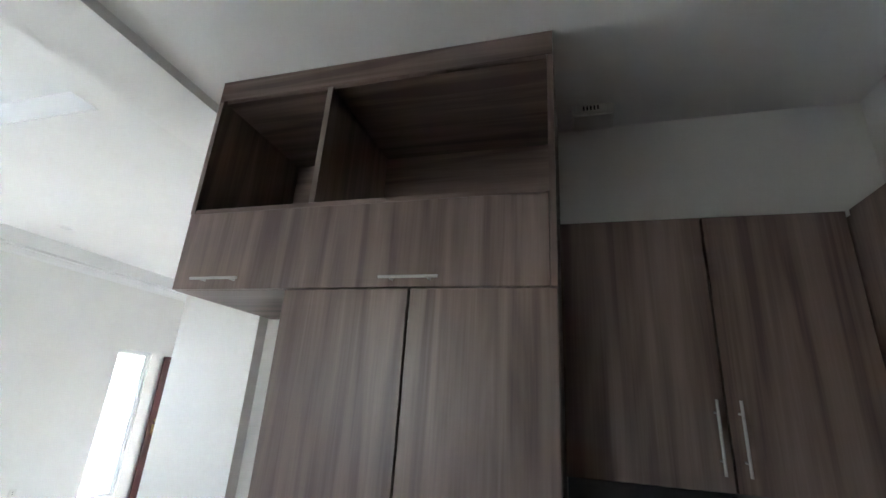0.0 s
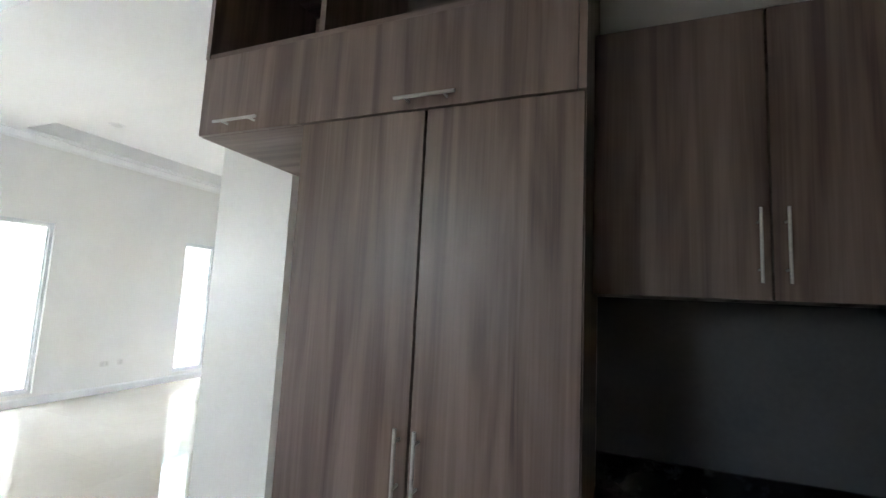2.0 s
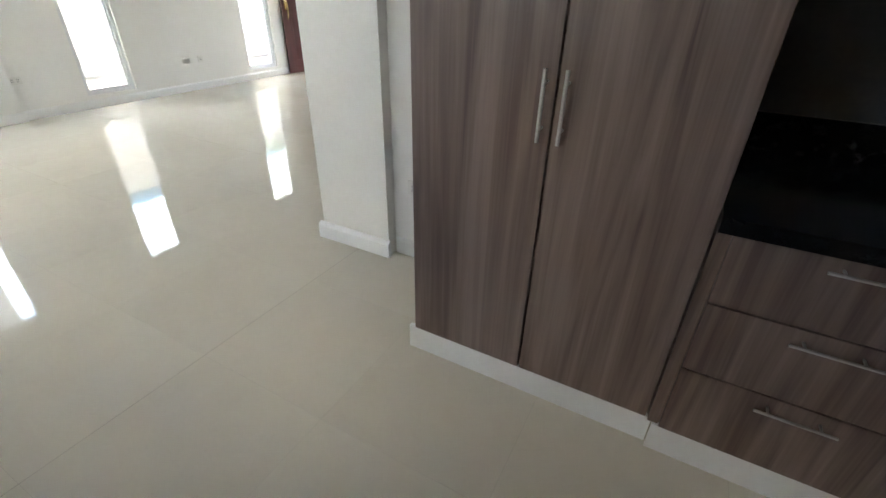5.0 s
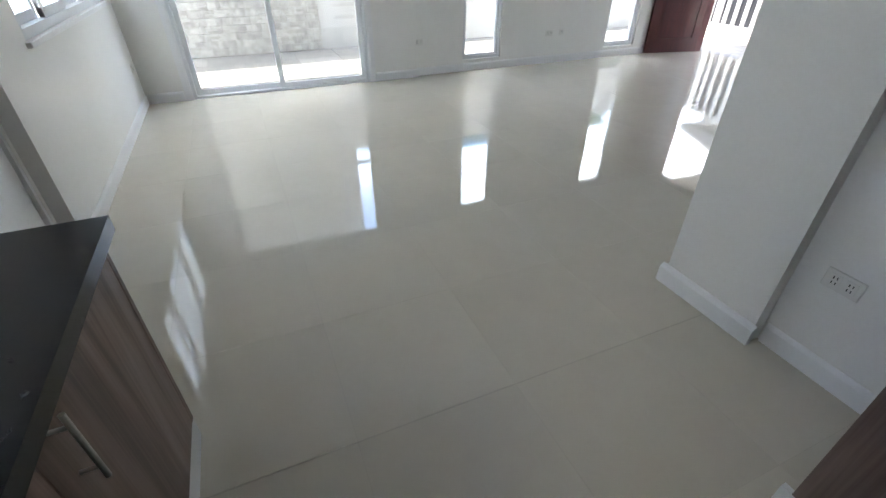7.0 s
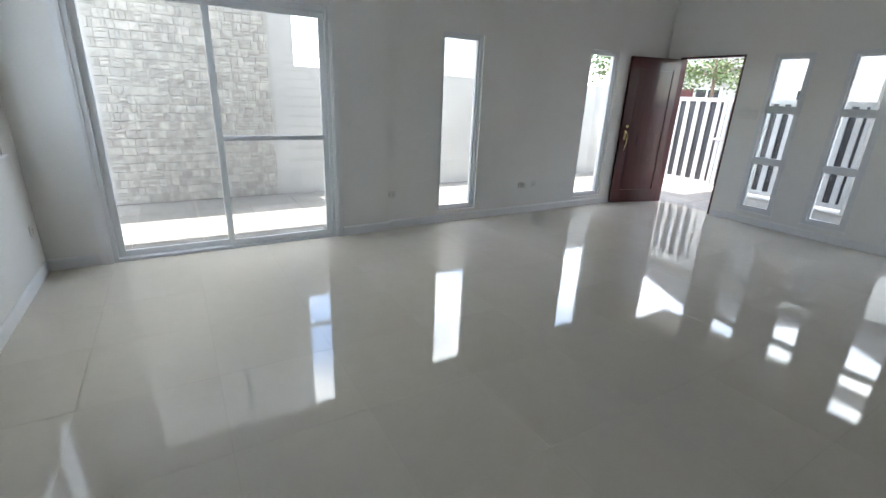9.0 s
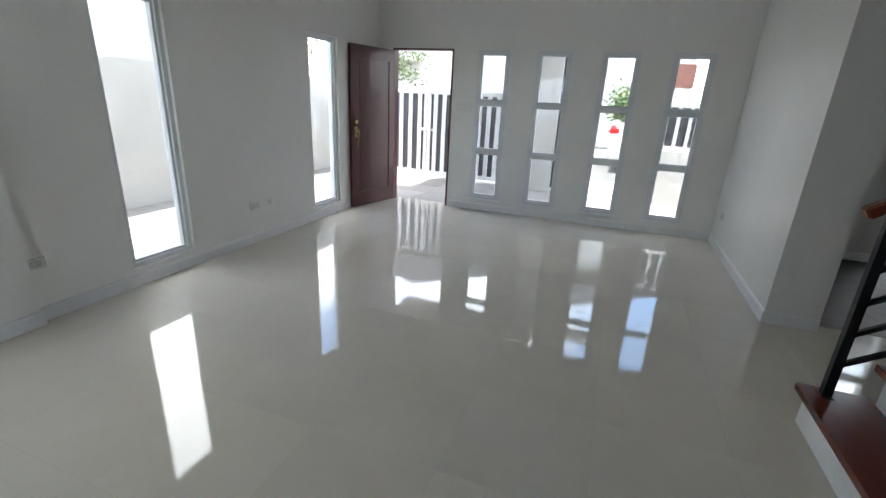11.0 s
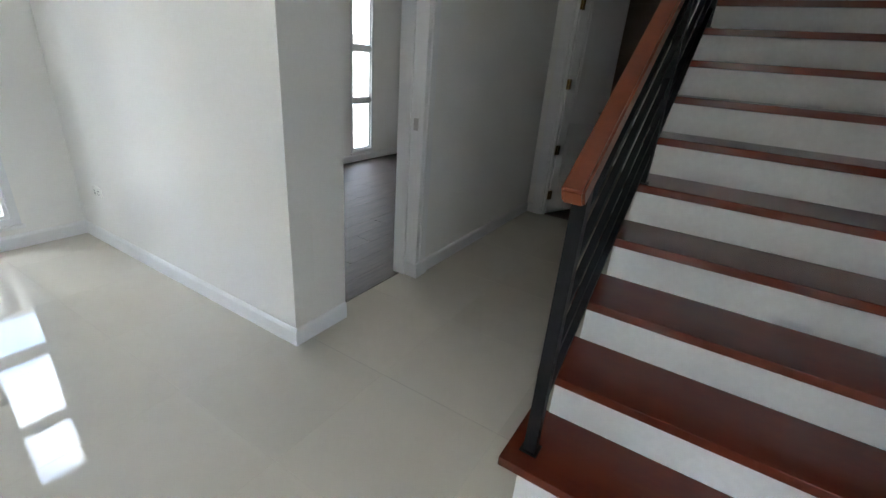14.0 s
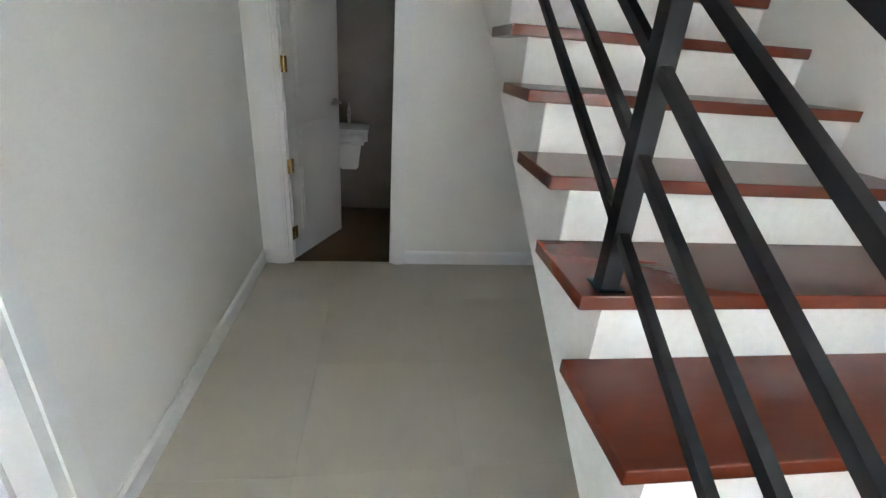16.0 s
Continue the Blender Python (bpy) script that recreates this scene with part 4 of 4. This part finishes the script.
def house(x0, x1, y0, y1, h, label, roof_mat, band=None):
    o = thing("house", ((x0 + x1) / 2, (y0 + y1) / 2, -0.1), label, "house")
    part("wall", box(x0, x1, y0, y1, -0.1, h), PLASTER, o)
    if band:
        part("band", box(x0 - 0.05 if len(band) < 3 else band[2], x1 + 0.05, y0 - 0.06, y0, band[0], band[1]), BRICKRED, o, "terracotta band")
    bm = prism([(x0 - 0.6, h), (x1 + 0.6, h), (x1 + 0.6, h + 0.18), ((x0 + x1) / 2, h + 1.4), (x0 - 0.6, h + 0.18)], "y", y0 - 0.6, y1 + 0.6)
    part("roof", bm, roof_mat, o)
    nx = max(2, int((x1 - x0) / 2.6))
    for s in range(2 if h > 4 else 1):
        for i in range(nx):
            c = x0 + (i + 0.5) * (x1 - x0) / nx
            z = 0.9 + s * 2.9
            w = part("window", box(c - 0.55, c + 0.55, y0 - 0.05, y0, z, z + 1.25), ALU, o)
            for q in (-1, 1):
                part("pane", box(c + q * 0.26 - 0.22, c + q * 0.26 + 0.22, y0 - 0.056, y0 - 0.05, z + 0.07, z + 1.18), CARGLASS, w)
        if s:
            b = part("balcony", box(x0 + 0.5, (x0 + x1) / 2, y0 - 0.9, y0 - 0.06, 2.85, 3.0), PLASTER, o)
            bm = bmesh.new()
            for i in range(12):
                px = x0 + 0.55 + i * ((x1 - x0) / 2 - 0.6) / 11
                bx(bm, px - 0.015, px + 0.015, y0 - 0.88, y0 - 0.85, 3.0, 3.85)
            bx(bm, x0 + 0.5, (x0 + x1) / 2, y0 - 0.89, y0 - 0.84, 3.85, 3.9)
            part("balustrade", bm, GATEWHITE, b)
    part("door", box(x0 + 0.3, x0 + 1.2, y0 - 0.04, y0, 0, 2.1), DOORWOOD, o)
    return o


house(-14.5, -7.2, 20.0, 27.0, 5.6, "white two-storey village house with grey roof", ROOFGREY)
house(-6.4, -0.6, 20.5, 27.0, 5.4, "white two-storey house with a terracotta band", ROOFGREY, (2.2, 3.0, -1.9))
house(0.6, 7.5, 19.5, 26.5, 5.6, "white two-storey house with terracotta trim", ROOFGREY, (2.3, 3.2))
house(9.0, 16.0, 20.0, 27.0, 5.4, "white two-storey village house", ROOFGREY)
house(-24.5, -16.5, 8.0, 15.0, 5.2, "white house with a blue metal roof beyond the yard wall", ROOFBLUE)
house(-27.0, -18.0, -4.0, 4.0, 5.2, "white two-storey house beyond the yard wall", ROOFGREY)
wall("wall_far_street", "x", -40, 40, 18.4, 18.55, -0.1, 1.5, [(-5.2, -2.0, -0.1, 1.5), (2, 5, -0.1, 1.5)], PLASTER, "low white wall across the road")


def tree(x, y, h, seed, r=1.1):
    rnd = random.Random(seed)
    o = thing("tree", (x, y, -0.1), "small leafy green street tree", "tree", "street trees")
    bm = bmesh.new()
    rings = []
    for i in range(6):
        f = i / 5
        rr = 0.11 * (1 - 0.65 * f)
        cx, cy = x + 0.12 * math.sin(f * 3), y + 0.08 * math.cos(f * 4)
        rings.append([bm.verts.new((cx + rr * math.cos(a), cy + rr * math.sin(a), -0.1 + f * h * 0.75)) for a in [k * math.tau / 8 for k in range(8)]])
    for a, b in zip(rings, rings[1:]):
        for k in range(8):
            bm.faces.new((a[k], a[(k + 1) % 8], b[(k + 1) % 8], b[k]))
    for k in range(7):
        a = rnd.uniform(0, math.tau)
        z0 = h * rnd.uniform(0.35, 0.7)
        rod(bm, (x + 0.08, y, z0), (x + math.cos(a) * r * 0.7, y + math.sin(a) * r * 0.7, z0 + rnd.uniform(0.3, 0.8)), 0.022, 6)
    part("trunk", bm, BARK, o)
    verts, faces = [], []
    for c in range(26):
        a, q = rnd.uniform(0, math.tau), rnd.uniform(0, 1) ** 0.5 * r
        cc = Vector((x + q * math.cos(a), y + q * math.sin(a), h * 0.62 + rnd.uniform(-0.25, 0.55) * r * 1.3))
        for i in range(70):
            p = cc + Vector((rnd.gauss(0, 0.2), rnd.gauss(0, 0.2), rnd.gauss(0, 0.16)))
            d1 = Vector((rnd.uniform(-1, 1), rnd.uniform(-1, 1), rnd.uniform(-0.6, 0.6))).normalized()
            d2 = d1.cross(Vector((rnd.uniform(-1, 1), rnd.uniform(-1, 1), rnd.uniform(-1, 1)))).normalized()
            L, W = rnd.uniform(0.09, 0.16), rnd.uniform(0.03, 0.05)
            k = len(verts)
            verts += [p - d1 * L / 2, p + d2 * W, p + d1 * L / 2, p - d2 * W]
            faces.append((k, k + 1, k + 2, k + 3))
    me = bpy.data.meshes.new("crown")
    me.from_pydata([v - o.location for v in verts], [], faces)
    me.materials.append(LEAF)
    c = new("crown", me)
    c.parent = o


tree(-11.2, 17.6, 4.2, 3, 1.3)
tree(-2.5, 17.4, 2.3, 5, 0.6)
tree(-12.6, 12.5, 4.4, 11, 1.3)

# parked car on the road
car = thing("car", (-1.0, 14.0, -0.075), "white hatchback parked on the road, red tail lights", "car")
prof = [(-2.95, 0.28), (-2.98, 0.62), (-2.9, 0.95), (-2.72, 1.06), (-2.35, 1.46), (-0.9, 1.5), (-0.1, 1.08), (0.85, 0.92), (0.98, 0.6), (0.95, 0.28)]
body = part("body", prism(prof, "y", 13.2, 14.85, 0.05), CARPAINT, car)
part("rear_window", prism([(-2.70, 1.10), (-2.37, 1.42), (-2.33, 1.42), (-2.64, 1.10)], "y", 13.35, 14.7), CARGLASS, car)
for y in (13.185, 14.845):
    part("side_window", prism([(-2.5, 1.1), (-2.25, 1.4), (-0.95, 1.42), (-0.35, 1.1)], "y", y, y + 0.02), CARGLASS, car)
for y0, y1 in ((13.19, 13.38), (14.67, 14.86)):
    part("tail_light", box(-2.985, -2.78, y0, y1, 0.86, 0.98, 0.02, 2), REDLENS, car, "red tail light lens")
part("number_plate", box(-3.0, -2.975, 13.8, 14.25, 0.62, 0.74), PLASTIC, car)
for x in (-2.25, 0.25):
    for y in (13.25, 14.8):
        bm = bmesh.new()
        rod(bm, (x, y - 0.09, 0.22), (x, y + 0.09, 0.22), 0.295, 22)
        w = part("wheel", bm, RUBBER, car)
        bm = bmesh.new()
        rod(bm, (x, y - 0.1, 0.22), (x, y + 0.1, 0.22), 0.19, 16)
        part("rim", bm, STEEL, w)

# ---- floors in pieces ----
piece_cache = {}


def piece(name, x0, x1, y0, y1, top, thick, mat, parent, key):
    """One flat slab piece with a small chamfer, sharing its mesh with others of its size."""
    w, d = round(x1 - x0, 3), round(y1 - y0, 3)
    k = (key, w, d)
    if k not in piece_cache:
        c = 0.0003
        bm = bmesh.new()
        rows = []
        for inset, z in ((0, -thick), (0, -c), (c, 0)):
            rows.append([bm.verts.new((sx * (w / 2 - inset), sy * (d / 2 - inset), z)) for sx, sy in ((-1, -1), (1, -1), (1, 1), (-1, 1))])
        for a, b in zip(rows, rows[1:]):
            for i in range(4):
                bm.faces.new((a[i], a[(i + 1) % 4], b[(i + 1) % 4], b[i]))
        bm.faces.new(rows[-1])
        piece_cache[k] = mesh_of(name, bm, mat)
    ob = new(name, piece_cache[k])
    ob.parent = parent
    ob.location = ((x0 + x1) / 2, (y0 + y1) / 2, top)
    return ob


def lay(name, rects, sx, sy, ox, oy, gap, top, thick, mat, parent, stagger=0.0):
    for x0, x1, y0, y1 in rects:
        j = math.floor((y0 - oy) / sy)
        while oy + j * sy < y1 - 0.01:
            off = ox + (j % 3) * stagger * sx
            i = math.floor((x0 - off) / sx)
            while off + i * sx < x1 - 0.01:
                a, b = max(x0, off + i * sx + gap / 2), min(x1, off + (i + 1) * sx - gap / 2)
                c, d = max(y0, oy + j * sy + gap / 2), min(y1, oy + (j + 1) * sy - gap / 2)
                if b - a > 0.02 and d - c > 0.02:
                    piece(name, a, b, c, d, top, thick, mat, parent, name + mat.name)
                i += 1
            j += 1


bm = bmesh.new()
bx(bm, -6.1, 1.43, -0.13, 5.33, -0.08, -0.0006)
bx(bm, -6.1, -1.5, 5.33, 7.62, -0.08, -0.0006)
floor = solid("floor", bm, GROUT, "glossy cream porcelain tile floor with thin joints", "floor", "structure")
lay("tile", [(-6.1, -1.49, -0.13, 7.62), (-1.49, 1.43, -0.13, 5.33)], 0.605, 0.605, -2.10, 1.715, 0.0009, 0.0, 0.0022, TILE, floor)
bfloor = solid("floor_bedroom", box(-1.5, 2.65, 5.331, 7.9, -0.08, -0.004), PLANK, "dark brown wood plank bedroom floor", "floor", "structure")
lay("plank", [(-1.5, 2.65, 5.333, 7.9)], 1.2, 0.17, -1.5, 5.333, 0.0015, -0.001, 0.003, PLANK, bfloor, 0.33)
patio = solid("pavement_patio", box(-8.3, -6.2, -0.6, 9.5, -0.03, -0.018), GROUT, "grey rectangular patio tiles beside the house", "pavement", "structure")
lay("paver", [(-8.3, -6.2, -0.6, 9.5)], 0.6, 0.6, -8.3, -0.6, 0.006, -0.012, 0.006, PATIO, patio)
porch = solid("pavement_porch", box(-6.2, 3.0, 7.64, 9.5, -0.03, -0.018), GROUT, "grey porch tiles before the front door", "pavement", "structure")
lay("paver", [(-6.2, 3.0, 7.64, 9.5)], 0.6, 0.6, -6.2, 7.64, 0.006, -0.012, 0.006, PATIO, porch)

# split-face stone chips on the yard wall
clad = solid("wall_stone_cladding", box(-8.3, -8.285, 0.38, 2.29, -0.01, 4.5), STONE, "grey-beige split-face stone chip cladding", "wall cladding", "structure")
rnd = random.Random(4)
stone_meshes = {}


def stone_mesh(L, H, D):
    if (L, H, D) not in stone_meshes:
        bm = bmesh.new()
        r2 = random.Random(int(L * 1000 + H * 7000 + D * 100000))
        ring = ((-L / 2, -H / 2), (L / 2, -H / 2), (L / 2, H / 2), (-L / 2, H / 2))
        lo = [bm.verts.new((0, y, z)) for y, z in ring]
        hi = [bm.verts.new((D + r2.uniform(-0.004, 0.004), y * 0.97, z * 0.95)) for y, z in ring]
        mid = bm.verts.new((D + 0.004, r2.uniform(-0.2, 0.2) * L, r2.uniform(-0.2, 0.2) * H))
        for i in range(4):
            bm.faces.new((lo[i], lo[(i + 1) % 4], hi[(i + 1) % 4], hi[i]))
            bm.faces.new((hi[i], hi[(i + 1) % 4], mid))
        stone_meshes[(L, H, D)] = mesh_of("stone", bm, STONE)
    return stone_meshes[(L, H, D)]


# square blocks of about ten centimetres, each split into one, two or three chips
chips = []
z = 0.0
while z < 4.44:
    y = 0.382
    while y < 2.27:
        w = min(rnd.choice((0.08, 0.1, 0.12, 0.14)), round(2.288 - y, 3))
        way = rnd.random()
        if way < 0.25:
            cut = [(y, z, w, 0.1)]
        elif way < 0.55:
            h = rnd.choice((0.04, 0.05, 0.06))
            cut = [(y, z, w, h), (y, z + h, w, round(0.1 - h, 3))]
        elif way < 0.92:
            v = round(w * rnd.choice((0.4, 0.5, 0.6)), 3)
            cut = [(y, z, v, 0.1), (y + v, z, round(w - v, 3), 0.1)]
        else:
            cut = [(y, z, w, 0.03), (y, z + 0.03, w, 0.035), (y, z + 0.065, w, 0.035)]
        chips += [c for c in cut if c[2] > 0.02]
        y += w
    z += 0.1
verts, faces = [], []
for count, (y, z, w, h) in enumerate(chips):
    data = stone_mesh(round(w - 0.0015, 4), round(h - 0.0015, 4), rnd.choice((0.006, 0.009, 0.012, 0.016)))
    at = (-8.285, y + w / 2, z + h / 2)
    if 60 <= count < 360:
        st = new("stone", data)
        st.parent = clad
        st.location = at
    else:
        k = len(verts)
        verts += [(v.co.x + at[0], v.co.y + at[1], v.co.z + at[2]) for v in data.vertices]
        faces += [tuple(i + k for i in p.vertices) for p in data.polygons]
rest = bpy.data.meshes.new("stone_field")
rest.from_pydata(verts, [], faces)
rest.materials.append(STONE)
field = tagged(new("stone_field", rest), kind="stuff")
field.parent = clad
